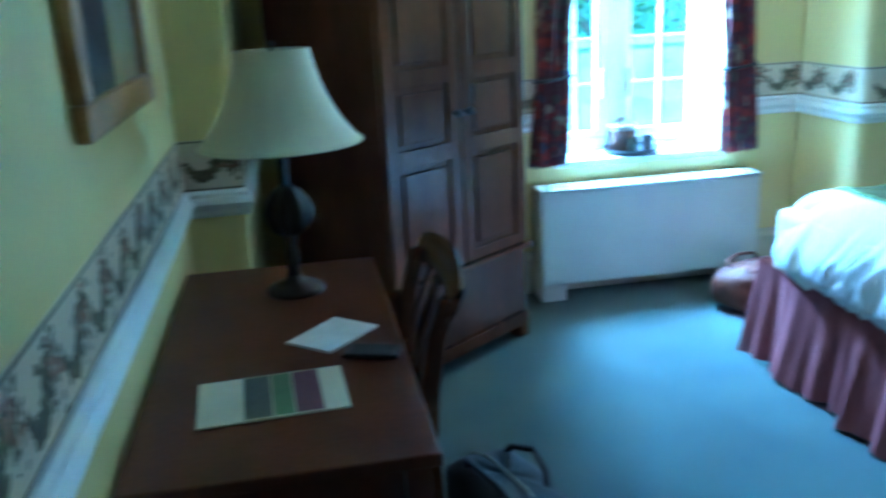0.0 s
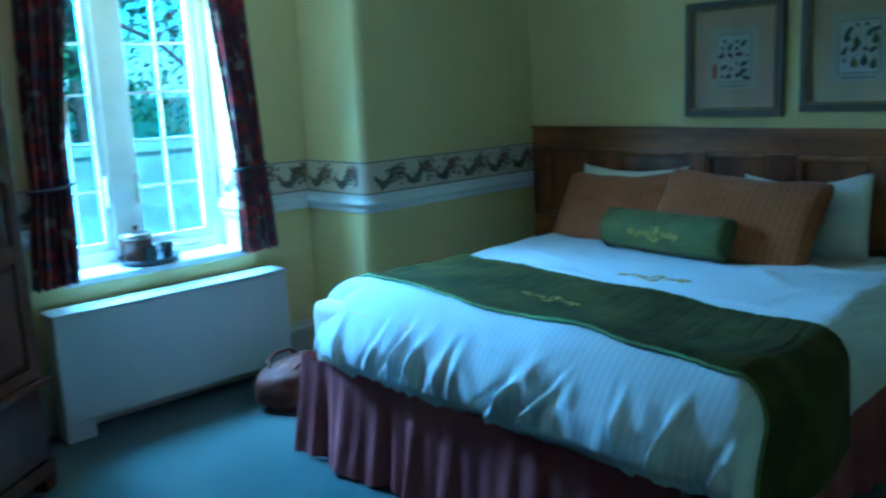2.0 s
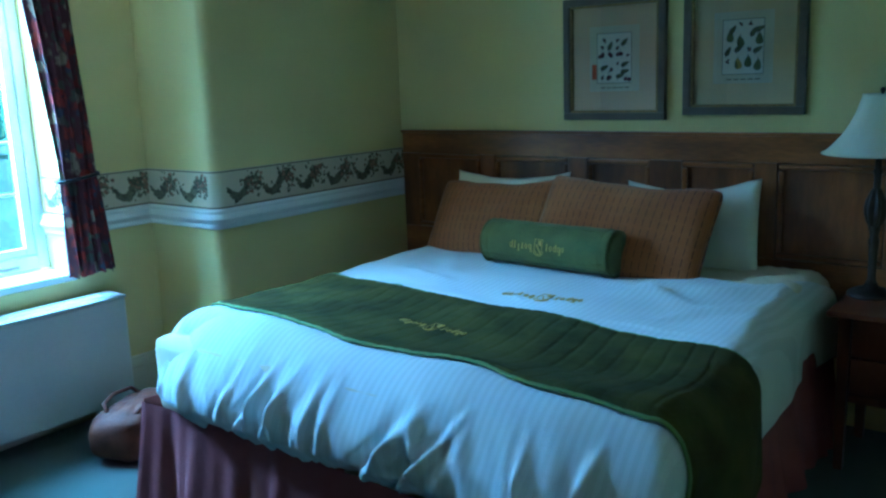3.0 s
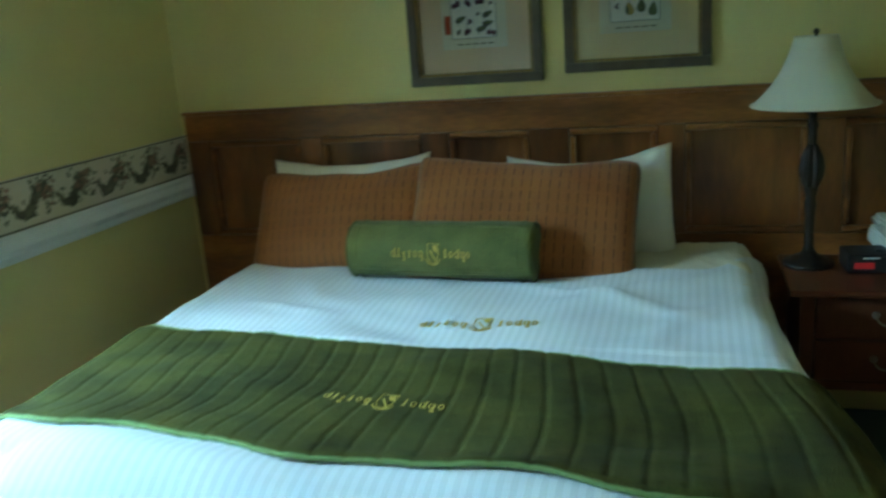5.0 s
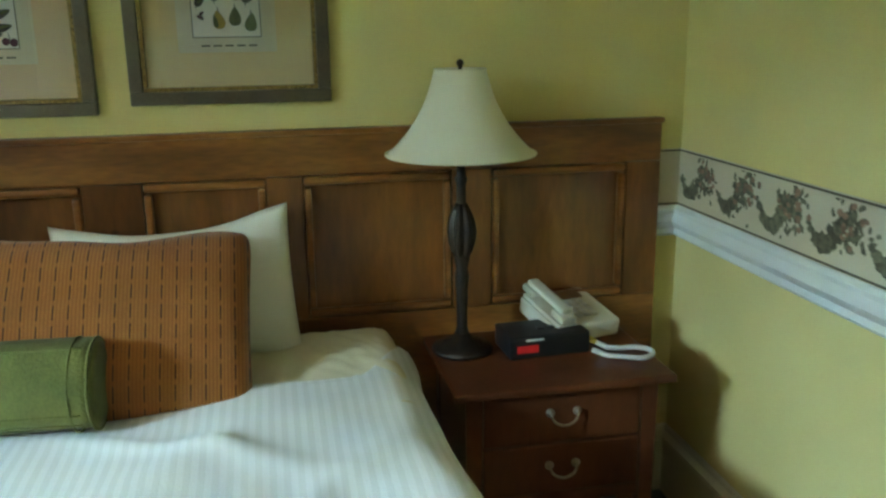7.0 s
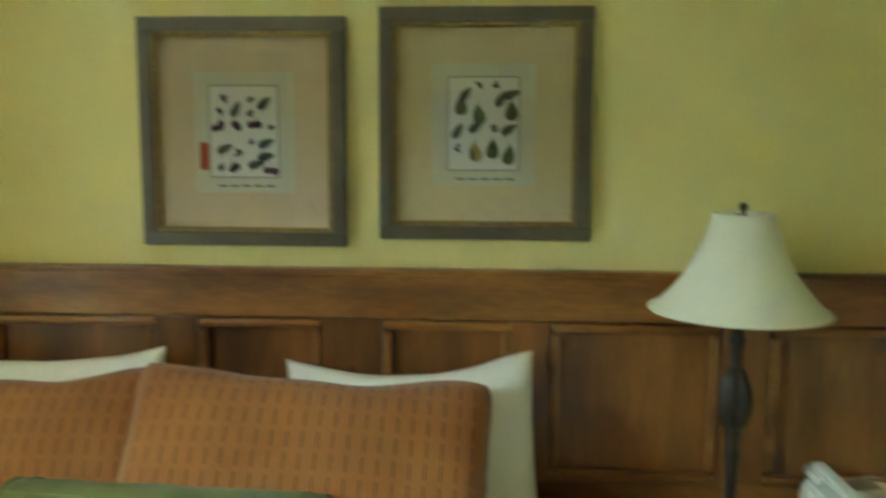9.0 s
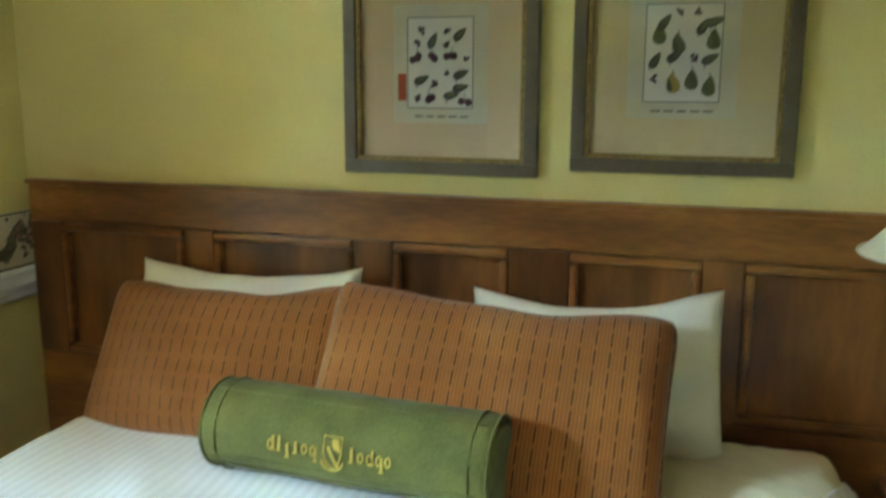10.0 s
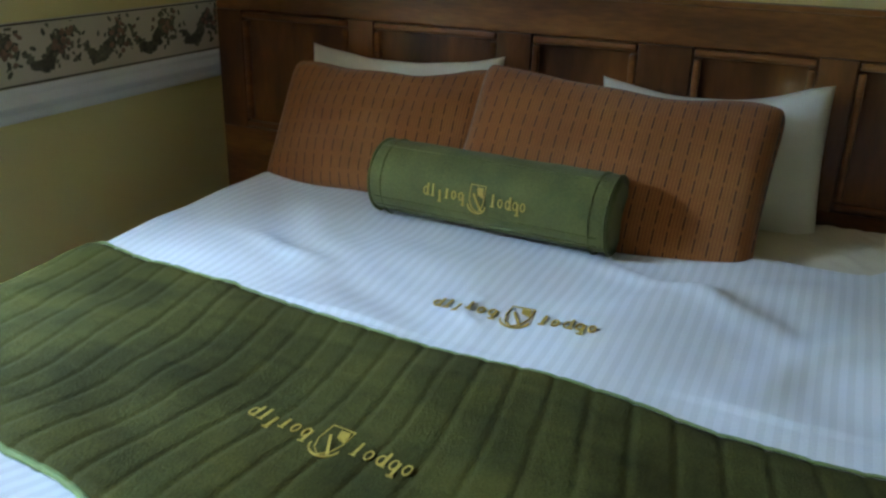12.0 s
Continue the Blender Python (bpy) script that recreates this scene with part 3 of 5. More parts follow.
def drape(a, b, off=0.0, quilt=0.0):
    """A point of the covers: a runs across the bed (0 at the middle), b from the head to the foot, both in metres of cloth."""
    cy, half, r = (BY0 + BY1) / 2, (BY1 - BY0) / 2 + 0.025, 0.11

    def bend(s, flat, rad):
        if s <= flat - rad:
            return s, 0.0
        arc = s - (flat - rad)
        if arc < rad * math.pi / 2:
            w = arc / rad
            return flat - rad + rad * math.sin(w), rad * (1 - math.cos(w))
        return flat, rad + arc - rad * math.pi / 2
    rad = 0.25
    ya, da = bend(abs(a), half + off, r + off)
    xb, db = bend(b, 3.46 - (BX0 - 0.045) + off, rad + off)
    sign = 1 if a > 0 else -1
    drop = max(da, db) if da * db == 0 else (da ** 3 + db ** 3) ** (1 / 3)
    x, y = 3.46 - xb, cy + sign * ya
    R, lim = (0.30 if a > 0 else 0.05), half + off
    cx, over = BX0 - 0.045 - off + R, ya - (lim - R)
    if x < cx and over > 0:
        far, big = math.hypot(cx - x, over), max(cx - x, over)
        x, y = cx - (cx - x) * big / far, cy + sign * (lim - R + over * big / far)
    if a < 0:
        f = min(1, max(0, (3.25 - x) / 1.2)) * min(1, ya / half)
        y -= 0.125 * f * f * (3 - 2 * f)
    else:
        f = min(1, max(0, (x - 2.15) / 0.65)) * min(1, ya / half)
        y += 0.085 * f * f * (3 - 2 * f)
    top = BT + 0.022 + off
    puff = 0.042 * math.exp(-((x - 1.98) / 0.20) ** 2)
    flat = max(0.0, 1 - drop / 0.1)
    z = top - drop + puff * flat
    z += flat * (0.020 * noise.noise((x * 2.4, y * 2.6, 1.7)) + 0.009 * noise.noise((x * 6, y * 4.2, 4.1)))
    if x > 2.75:
        z += flat * 0.022 * math.sin(x * 15 + 2.0 * math.sin(y * 3.1)) * noise.noise((x * 1.3, y * 1.9, 8.0))
    for x0, y0, x1, y1, hgt, wid in FOLDS:
        tx, ty = x1 - x0, y1 - y0
        f = min(1, max(0, ((x - x0) * tx + (y - y0) * ty) / (tx * tx + ty * ty)))
        gap = math.hypot(x - x0 - f * tx, y - y0 - f * ty + 0.02 * math.sin(9 * f))
        z += flat * hgt * math.sin(math.pi * min(1, max(0, 0.08 + 0.84 * f))) * math.exp(-(gap / wid) ** 2)
    if db > 0.01:
        k = min(1, db / 0.12) * max(0, 1 - da / 0.1)
        belly = math.sin(math.pi * min(1, db / 0.30))
        x -= 0.022 * belly * max(0, 1 - da / 0.1)
        fold = 0.55 * noise.noise((y * 3.5, db * 2 - y, 2.2)) + 0.3 * noise.noise((y * 15 + db * 12, db * 5, 6.6))
        for y0, slant, wid, amp in CREASES:
            q = y - y0 - slant * (0.28 - db)
            fold += amp * min(1, max(0, (db - 0.01) / 0.14)) * (math.exp(-(q / wid) ** 2) - 0.6 * math.exp(-((q - 1.7 * wid) / (1.1 * wid)) ** 2))
        x -= k * 0.034 * fold
        z += 0.026 * k * fold * max(0, 1 - db / 0.28)
        if db > 0.21:
            x += min(0.09, (db - 0.21) * 0.9)
    if da > 0.05:
        y += sign * min(1, da / 0.15) * (0.012 * math.sin(x * 9 + sign) + 0.016 * noise.noise((x * 5, da * 3, 3.3)) + 0.02 * da)
    if quilt:
        g = (a / 0.062 + 0.75 * noise.noise((b * 2.2, a * 1.6, 0))) % 1.0
        g2 = (b / 0.10 + 0.4 * noise.noise((a * 2, b * 2, 3))) % 1.0
        z -= flat * quilt * (0.7 * math.exp(-((g - 0.5) / 0.10) ** 2) + 0.45 * math.exp(-((g2 - 0.5) / 0.10) ** 2))
        z += flat * 0.003 * noise.noise((a * 9, b * 9, 0))
    return Vector((x, y, z))


HALF = (BY1 - BY0) / 2 + 0.025


def duvet_point(u, v):
    a = (2 * u - 1) * (HALF + 0.28)
    side = min(1, max(0, (-a - 0.72) / 0.22))
    b0 = -0.05 - 0.03 * math.sin(a * 2.2) - 0.33 * side * side * (3 - 2 * side)
    b = b0 + v * (1.825 + 0.012 * noise.noise((a * 4, 1.0, 0.5)) - b0)
    p = drape(a, b)
    if v < 0.02:
        p.z -= 0.012
    return p


duvet = tagged(part("duvet", grid("duvet", 280, 210, duvet_point, SHEET), SHEET), "white striped cotton duvet spread over the bed", "duvet")



def sheet_point(u, v):
    """The fitted sheet, rumpled where the cover is turned back beside the pillows."""
    x, y = 3.30 + 0.55 * u, 1.375 + 0.60 * v
    edge = min(1, v / 0.10) ** 0.5
    crumple = 0.016 * noise.noise((x * 9 + y * 5, y * 8, 2.0)) + 0.012 * abs(noise.noise((x * 17 - y * 9, y * 14, 5.0)))
    return (x, y + 0.01 * noise.noise((x * 11, 0, 3)), BT - 0.045 + 0.045 * edge + (0.026 + crumple) * min(1, v / 0.06) * (1 - 0.6 * v) * min(1, (1 - u) * 9 + 0.3))


part("sheet", grid("sheet", 60, 60, sheet_point, CREAM), CREAM, bed, "rumpled cream sheet")


def runner_edge(a):
    """Cloth distances of the far and near edges of the runner."""
    far = 0.756 - 0.104 * a - 0.05 * a * a + 0.010 * math.sin(a * 6)
    return far, 1.405 - 0.10 * a + 0.016 * math.sin(a * 9 + 1) + 0.008 * math.sin(a * 21)


def runner_point(u, v):
    a = (2 * u - 1) * (HALF + 0.36)
    f, n = runner_edge(a)
    edge = min(v, 1 - v)
    return drape(a, f + (n - f) * v, 0.012 * min(1, edge / 0.03) + 0.006, 0.0036)


runner = thing("bed_runner", "quilted olive green velvet runner across the duvet", "bed runner")
part("quilt", grid("quilt", 640, 70, runner_point, VELVET), VELVET, runner)
for v, label in ((0.0, "light green stitched edge"), (1.0, "light green stitched edge")):
    pts = []
    for i in range(241):
        p = runner_point(i / 240, v)
        pts.append((p.x, p.y, p.z + 0.004))
    part("piping", tube("piping", pts, 0.003 if v < 0.5 else 0.006, PIPING, 6), PIPING, runner, label)


def lettering(width, height, put, name_parent):
    """Embroidered wording as plain stitched strokes: two words of letter-sized marks, none of them a letter, with a striped crest between."""
    cell, low, t = width / 14.6, -0.22 * height, width * 0.0095
    verts, faces = [], []

    def stroke(points, w):
        pts = [Vector(p) for p in points]
        k = len(verts)
        for i, p in enumerate(pts):
            d = (pts[min(i + 1, len(pts) - 1)] - pts[max(i - 1, 0)]).normalized()
            side = Vector((-d.y, d.x)) * w / 2
            for q in (p - side, p + side):
                verts.append(put(q.x, q.y, 0.0))
                verts.append(put(q.x, q.y, 0.0025))
        for i in range(len(pts) - 1):
            o, n = k + 4 * i, k + 4 * i + 4
            faces.extend([(o + 1, o + 3, n + 3, n + 1), (o, o + 1, n + 1, n), (o + 2, n + 2, n + 3, o + 3)])

    def oval(cx, cy, rx, ry):
        stroke([(cx + rx * math.cos(i * math.pi / 7), cy + ry * math.sin(i * math.pi / 7)) for i in range(15)], t)

    # letter-sized marks: stem height, drop below the line, round bowl or not
    first = [(1.0, 0.0, True), (1.0, 0.0, False), (0.6, 0.3, False), (0.8, 0.0, False), (0.6, 0.0, True), (0.6, 0.3, True)]
    second = [(1.0, 0.0, False), (0.6, 0.0, True), (1.0, 0.0, True), (0.6, 0.3, True), (0.6, 0.0, True)]
    for word, x0 in ((first, -width / 2), (second, width / 2 - 5.2 * cell)):
        for i, (tall, under, bowl) in enumerate(word):
            x = x0 + (i + 0.5) * cell
            if bowl:
                oval(x, low + 0.2 * height, 0.27 * cell, 0.18 * height)
            if tall > 0.7 or under or not bowl:
                xs = x if not bowl else x + 0.3 * cell
                stroke([(xs, low - under * 0.7 * height), (xs, low + tall * 0.56 * height)], 1.7 * t)
                stroke([(xs - 0.3 * cell, low - under * 0.7 * height), (xs + 0.25 * cell, low - under * 0.7 * height)], 0.8 * t)
    cx = -width / 2 + 7.7 * cell
    shield = [(-1, 1), (1, 1), (1, -0.1), (0.65, -0.7), (0, -1.05), (-0.65, -0.7), (-1, -0.1), (-1, 1)]
    stroke([(cx + 1.0 * cell * u, 0.62 * height * v) for u, v in shield], 0.7 * t)
    for k in range(4):
        u = -0.75 + 0.36 * k
        stroke([(cx + 1.1 * cell * u * 0.6, height * (0.22 - 0.16 * k)), (cx + 1.1 * cell * (u * 0.6 + 0.42), height * (-0.08 - 0.16 * k))], 1.6 * t)
        stroke([(cx + cell * (0.0 + 0.2 * k), height * 0.52), (cx + cell * (0.25 + 0.2 * k), height * (0.16 - 0.03 * k))], 1.3 * t)
    stroke([(cx + 1.2 * cell * math.cos(a), -0.30 * height + 0.40 * height * math.sin(a)) for a in [math.pi + i * math.pi / 10 for i in range(11)]], 1.2 * t)
    tagged(part("embroidery", mesh_of("embroidery", verts, faces, GOLD, False), GOLD, name_parent, "gold thread embroidered wording and crest"), kind="stuff")


MIDY = (BY0 + BY1) / 2


def on_duvet(x, y, lift):
    p = drape(2.165 - x - MIDY, 3.46 - (2.905 + y), 0.001)
    p.z += lift
    return p


def on_runner(x, y, lift):
    p = drape(2.255 - x - MIDY, 3.46 - (2.352 + y - 0.11 * x), 0.016, 0.0)
    p.z += lift
    return p


lettering(0.355, 0.066, on_duvet, duvet)
lettering(0.305, 0.062, on_runner, runner)


def pillow(name, w, h, t, mat, m, label, flange=0.0, seed=0, sag=0.0):
    """A stuffed pillow lying in its own xy plane, pinched at the corners."""
    verts, faces, n = [], [], 40

    def side(sgn):
        k = len(verts)
        for j in range(n + 1):
            for i in range(n + 1):
                u, v = 2 * i / n - 1, 2 * j / n - 1
                fu = min(1, (1 - abs(u)) * w / 2 / max(flange, 0.001)) if flange else 1
                fv = min(1, (1 - abs(v)) * h / 2 / max(flange, 0.001)) if flange else 1
                e = max(0, 1 - abs(u) ** 2.6) * max(0, 1 - abs(v) ** 2.6)
                z = t / 2 * e ** 0.5 * (0.12 + 0.88 * min(fu, fv) ** 0.5)
                z += 0.012 * e * noise.noise((u * 2.5 + seed, v * 2.5, seed)) + 0.004 * noise.noise((u * 7, v * 7, seed))*e
                pull = 1 - 0.05 * (1 - v * v) * abs(u) ** 3 * 0.6
                pull2 = 1 - 0.09 * (1 - u * u) * abs(v) ** 3
                soft = 1 - (0.055 if flange else 0.0) * (u * v) ** 8
                x, y = u * w / 2 * pull * soft, v * h / 2 * pull2 * soft
                if v > 0:
                    y -= sag * v * (1 - u * u) + 0.012 * v * noise.noise((u * 2, seed, 5))
                verts.append((x, y, sgn * (z + 0.002)))
        for j in range(n):
            for i in range(n):
                f = (k + j * (n + 1) + i, k + j * (n + 1) + i + 1, k + (j + 1) * (n + 1) + i + 1, k + (j + 1) * (n + 1) + i)
                faces.append(f if sgn > 0 else f[::-1])
    side(1)
    side(-1)
    ob = part(name, mesh_of(name, verts, faces, mat), mat, m=m)
    bm = bmesh.new()
    bm.from_mesh(ob.data)
    bmesh.ops.remove_doubles(bm, verts=bm.verts[:], dist=0.0045)
    bm.to_mesh(ob.data)
    bm.free()
    if flange:
        rim = []
        for k in range(161):
            q = (k / 40) % 4
            u, v = ((-1 + 2 * q, -1), (1, -1 + 2 * (q - 1)), (1 - 2 * (q - 2), 1), (-1, 1 - 2 * (q - 3)))[int(q)]
            soft = 0.985 - 0.055 * (u * v) ** 8
            y = v * h / 2 * (1 - 0.09 * (1 - u * u) * abs(v) ** 3) * soft
            if v > 0:
                y -= sag * v * (1 - u * u) + 0.012 * v * noise.noise((u * 2, seed, 5))
            rim.append((u * w / 2 * (1 - 0.03 * (1 - v * v) * abs(u) ** 3) * soft, y, 0.0))
        part("edge_seam", tube("edge_seam", rim, 0.0045, mat, 6), mat, ob)
    return tagged(ob, label, "pillow", group="pillows on the bed")


def leaning(x, y, z, lean, turn=0, roll=0):
    """A pillow standing on its long edge, its face to the foot of the bed, leaning back."""
    return Matrix.Translation((x, y, z)) @ Euler((0, 0, radians(-90 + turn))).to_matrix().to_4x4() @ Euler((radians(lean), 0, 0)).to_matrix().to_4x4() @ Euler((0, 0, radians(roll))).to_matrix().to_4x4()


pillow("pillow", 0.66, 0.40, 0.15, WHITE, leaning(3.78, 2.88, 0.838, 78, 0, 1), "cream white pillow leaning on the headboard behind rust sham", 0, 1.0, 0.02)
pillow("pillow", 0.60, 0.42, 0.15, WHITE, leaning(3.785, 1.945, 0.822, 78, 0, 3), "cream white pillow leaning upright past rust sham's end", 0, 2.0, 0.03)
pillow("pillow_sham", 0.74, 0.44, 0.17, SHAM, leaning(3.595, 2.845, 0.822, 58, -3, 3), "rust orange sham with dark dashed stripes, near window", 0.03, 3.0, 0.012)
pillow("pillow_sham", 0.80, 0.50, 0.17, SHAM, leaning(3.515, 2.15, 0.832, 54, 4, -4), "rust orange sham with dark dashed stripes, overlapping its twin", 0.03, 4.0, 0.008)

bolster = thing("bolster", "olive green velvet bolster with gold embroidery", "bolster pillow", pose(3.362, 2.390, 0.772, 0, 0, -3.5))
RB, LB = 0.098, 0.64


def roll_point(u, v):
    a = 2 * math.pi * u
    s = (2 * v - 1)
    end = min(1, (1 - abs(s)) * LB / 2 / 0.016)
    r = RB * (0.93 + 0.07 * end ** 0.5) + 0.003 * noise.noise((math.cos(a) * 2, s * 4, math.sin(a) * 2))
    flat = 0.93 if math.sin(a) < -0.6 else 1.0
    return (r * math.cos(a), s * LB / 2, r * math.sin(a) * flat)


part("cover", grid("cover", 56, 60, roll_point, ROLL), ROLL, bolster)
for s in (-1, 1):
    part("end_cap", lathe("end_cap", [(RB * 0.95, 0), (RB * 0.7, 0.006), (0.02, 0.003)], ROLL, 48), ROLL, bolster,
         m=Matrix.Translation((0, s * LB / 2 - s * 0.001, 0)) @ Euler((radians(-90 * s), 0, 0)).to_matrix().to_4x4())
    part("seam", tube("seam", [(RB * 0.975 * math.cos(i * math.pi / 24), s * (LB / 2 - 0.003), RB * 0.975 * math.sin(i * math.pi / 24)) for i in range(49)], 0.0035, ROLL, 6), ROLL, bolster)

for s in (-1, 1):
    part("seam", tube("seam", [((RB + 0.001) * math.cos(i * math.pi / 24), s * (LB / 2 - 0.040), (RB + 0.001) * math.sin(i * math.pi / 24)) for i in range(49)], 0.0022, ROLL, 6), ROLL, bolster)
for w in (0.62 * math.pi, 1.10 * math.pi, 1.19 * math.pi):
    part("seam", tube("seam", [((RB + 0.001) * math.cos(w), -LB / 2 + 0.02 + i * (LB - 0.04) / 12, (RB + 0.001) * math.sin(w)) for i in range(13)], 0.0022, ROLL, 6), ROLL, bolster)


def on_roll(x, y, lift):
    w = math.pi - 0.14 - y / RB
    r = RB + 0.002 + lift
    return (r * math.cos(w), -x + 0.01, r * math.sin(w))


lettering(0.285, 0.052, on_roll, bolster)

# ---- headboard wall ----
head = thing("headboard", "wide stained pine panelled headboard behind bed and nightstand", "headboard")
HY0, HY1, HZ = 0.568, 3.648, 1.212
PANELS = [(0.673, 1.082), (1.196, 1.612), (1.706, 2.028), (2.178, 2.496), (2.604, 3.030), (3.122, 3.545)]
XF, XB = 3.882, 3.912
part("top_rail", boxes((XF, XB, HY0, HY1, 1.102, HZ), bevel=0.004), PINE, head)
part("cap", boxes((XF - 0.010, XB, HY0 - 0.004, HY1 + 0.004, HZ, HZ + 0.016), bevel=0.005), PINE, head)
part("bottom_rail", boxes((XF, XB, HY0, HY1, 0.30, 0.695), bevel=0.003), PINE, head)
edges = [HY0] + [v for p in PANELS for v in p] + [HY1]
for y0, y1 in zip(edges[0::2], edges[1::2]):
    part("stile", boxes((XF, XB, y0, y1, 0.696, 1.101), bevel=0.003), PINE_V, head)
for y0, y1 in PANELS:
    p = part("panel", boxes((XF + 0.022, XB, y0, y1, 0.696, 1.101)), PINE_V, head)
    bm = bmesh.new()
    for k, (a0, a1, b0, b1) in enumerate(((y0, y1, 1.073, 1.101), (y0, y1, 0.696, 0.724), (y0, y0 + 0.028, 0.724, 1.073), (y1 - 0.028, y1, 0.724, 1.073))):
        b2 = boxes((XF - 0.005, XF + 0.023, a0 + 0.004, a1 - 0.004, b0 + 0.003, b1 - 0.003), bevel=0.009)
        me = bpy.data.meshes.new("bead")
        b2.to_mesh(me)
        b2.free()
        bm.from_mesh(me)
    part("moulding", bm, PINE, p)
for y in (HY0, HY1 - 0.09):
    part("leg", boxes((XF + 0.002, XB, y, y + 0.09, 0, 0.299)), PINE_V, head)


def print_picture(y0, y1, z0, z1, label, mat_board, seed, layout):
    """A framed botanical print under glass."""
    pic = thing("framed_print", label, "picture", group="botanical prints")
    fr, g = 0.034, 0.011
    x0, x1 = EAST - 0.034, EAST - 0.002

    def ring(a0, a1, c0, c1, w, xa, xb, bev):
        return boxes((xa, xb, a0, a1, c0, c0 + w), (xa, xb, a0, a1, c1 - w, c1), (xa, xb, a0, a0 + w, c0 + w, c1 - w), (xa, xb, a1 - w, a1, c0 + w, c1 - w), bevel=bev)
    part("frame", ring(y0, y1, z0, z1, fr, x0, x1, 0.004), FRAME, pic)
    gilt = part("gilt_fillet", ring(y0 + fr, y1 - fr, z0 + fr, z1 - fr, g, x0 + 0.006, x1, 0.003), GILT, pic)
    i0, i1, k0, k1 = y0 + fr + g, y1 - fr - g, z0 + fr + g, z1 - fr - g
    part("mat", boxes((x1 - 0.008, x1 - 0.002, i0, i1, k0, k1)), mat_board, pic)
    part("glass", boxes((x1 - 0.014, x1 - 0.0125, i0, i1, k0, k1)), GLASS, pic).visible_shadow = False
    cy, cz, w, h = (y0 + y1) / 2 + (0.0 if seed == 1 else 0.004), (z0 + z1) / 2, 0.125, 0.148
    part("print", boxes((x1 - 0.0095, x1 - 0.0085, cy - w, cy + w, cz - h, cz + h)), PAPER, pic)
    part("printed_field", boxes((x1 - 0.0102, x1 - 0.0097, cy - w * 0.68, cy + w * 0.68, cz - h * 0.74, cz + h * 0.78)), WHITE, pic, "pale field with ruled edge")
    rng = random.Random(seed)
    sets = {c: ([], []) for c in range(5)}

    def shape(c, u, q, ra, rb, turn, taper, layer):
        """A printed leaf or fruit: u and q across and up the field, taper draws one end to a point."""
        v, f = sets[c]
        k, n = len(v), 12
        for i in range(n):
            a = 2 * math.pi * i / n
            along, across = ra * math.cos(a), rb * math.sin(a) * (1 - taper * math.cos(a))
            v.append((x1 - 0.0106 - 0.00025 * layer, cy - w * 0.66 * u - along * math.cos(turn) + across * math.sin(turn), cz + h * 0.74 * q + along * math.sin(turn) + across * math.cos(turn)))
        f.append(tuple(range(k, k + n)))

    for u, q, kind in layout:
        u, q = u + rng.uniform(-0.04, 0.04), q + rng.uniform(-0.03, 0.03)
        up = math.pi / 2 + rng.uniform(-0.25, 0.25)
        if kind == "pear":
            shape(4 if rng.random() < 0.5 else 2, u, q, 0.024, 0.0145, up, 0.55, 1)
            shape(2, u - 0.10, q - 0.03, 0.017, 0.006, up, 0.5, 2)
            shape(1, u, q + 0.22, 0.009, 0.0012, up, 0, 2)
        elif kind == "leaf":
            turn = rng.uniform(0.2, 1.2)
            shape(1, u, q, 0.022, 0.010, turn, 0.4, 1)
            shape(2, u + 0.03, q + 0.02, 0.017, 0.0035, turn, 0.4, 2)
            shape(1, u - 0.14, q - 0.12, 0.012, 0.0014, up, 0, 2)
        elif kind == "cherry":
            for i in range(3):
                shape(0, u + rng.uniform(-0.14, 0.14), q + rng.uniform(-0.05, 0.05), 0.0095, 0.0095, 0, 0, 1 + i)
            shape(1, u + 0.02, q + 0.14, 0.012, 0.0011, up, 0, 4)
        else:
            for i in range(4):
                shape(0 if i % 2 else 1, u + rng.uniform(-0.08, 0.08), q + rng.uniform(-0.06, 0.06), 0.007, 0.004, rng.uniform(0, 3), 0.2, 1 + i)
    for c, (v, f) in sets.items():
        if v:
            tagged(part("printed_fruit", mesh_of("fruit", v, f, INK[c], False), INK[c], pic), kind="stuff")
    part("field_rule", boxes(*[(x1 - 0.0107, x1 - 0.0104, cy + w * 0.69 * a0 - 0.0012, cy + w * 0.69 * a1 + 0.0012, cz + h * b0 - 0.0012, cz + h * b1 + 0.0012)
                               for a0, a1, b0, b1 in ((-1, 1, 0.78, 0.78), (-1, 1, -0.74, -0.74), (-1, -1, -0.74, 0.78), (1, 1, -0.74, 0.78))]), INK[1], pic, "thin grey ruled line")
    if seed == 1:
        part("red_tab", boxes((x1 - 0.0108, x1 - 0.0103, cy + w * 0.72, cy + w * 0.90, cz - h * 0.62, cz - h * 0.16)), INK[3], pic, "red printed tab")
    part("caption", boxes(*[(x1 - 0.0106, x1 - 0.0103, cy - w * 0.6 + i * 0.03, cy - w * 0.6 + i * 0.03 + 0.022, cz - h * 0.90, cz - h * 0.87) for i in range(5)]), INK[1], pic, "small unreadable printed caption")


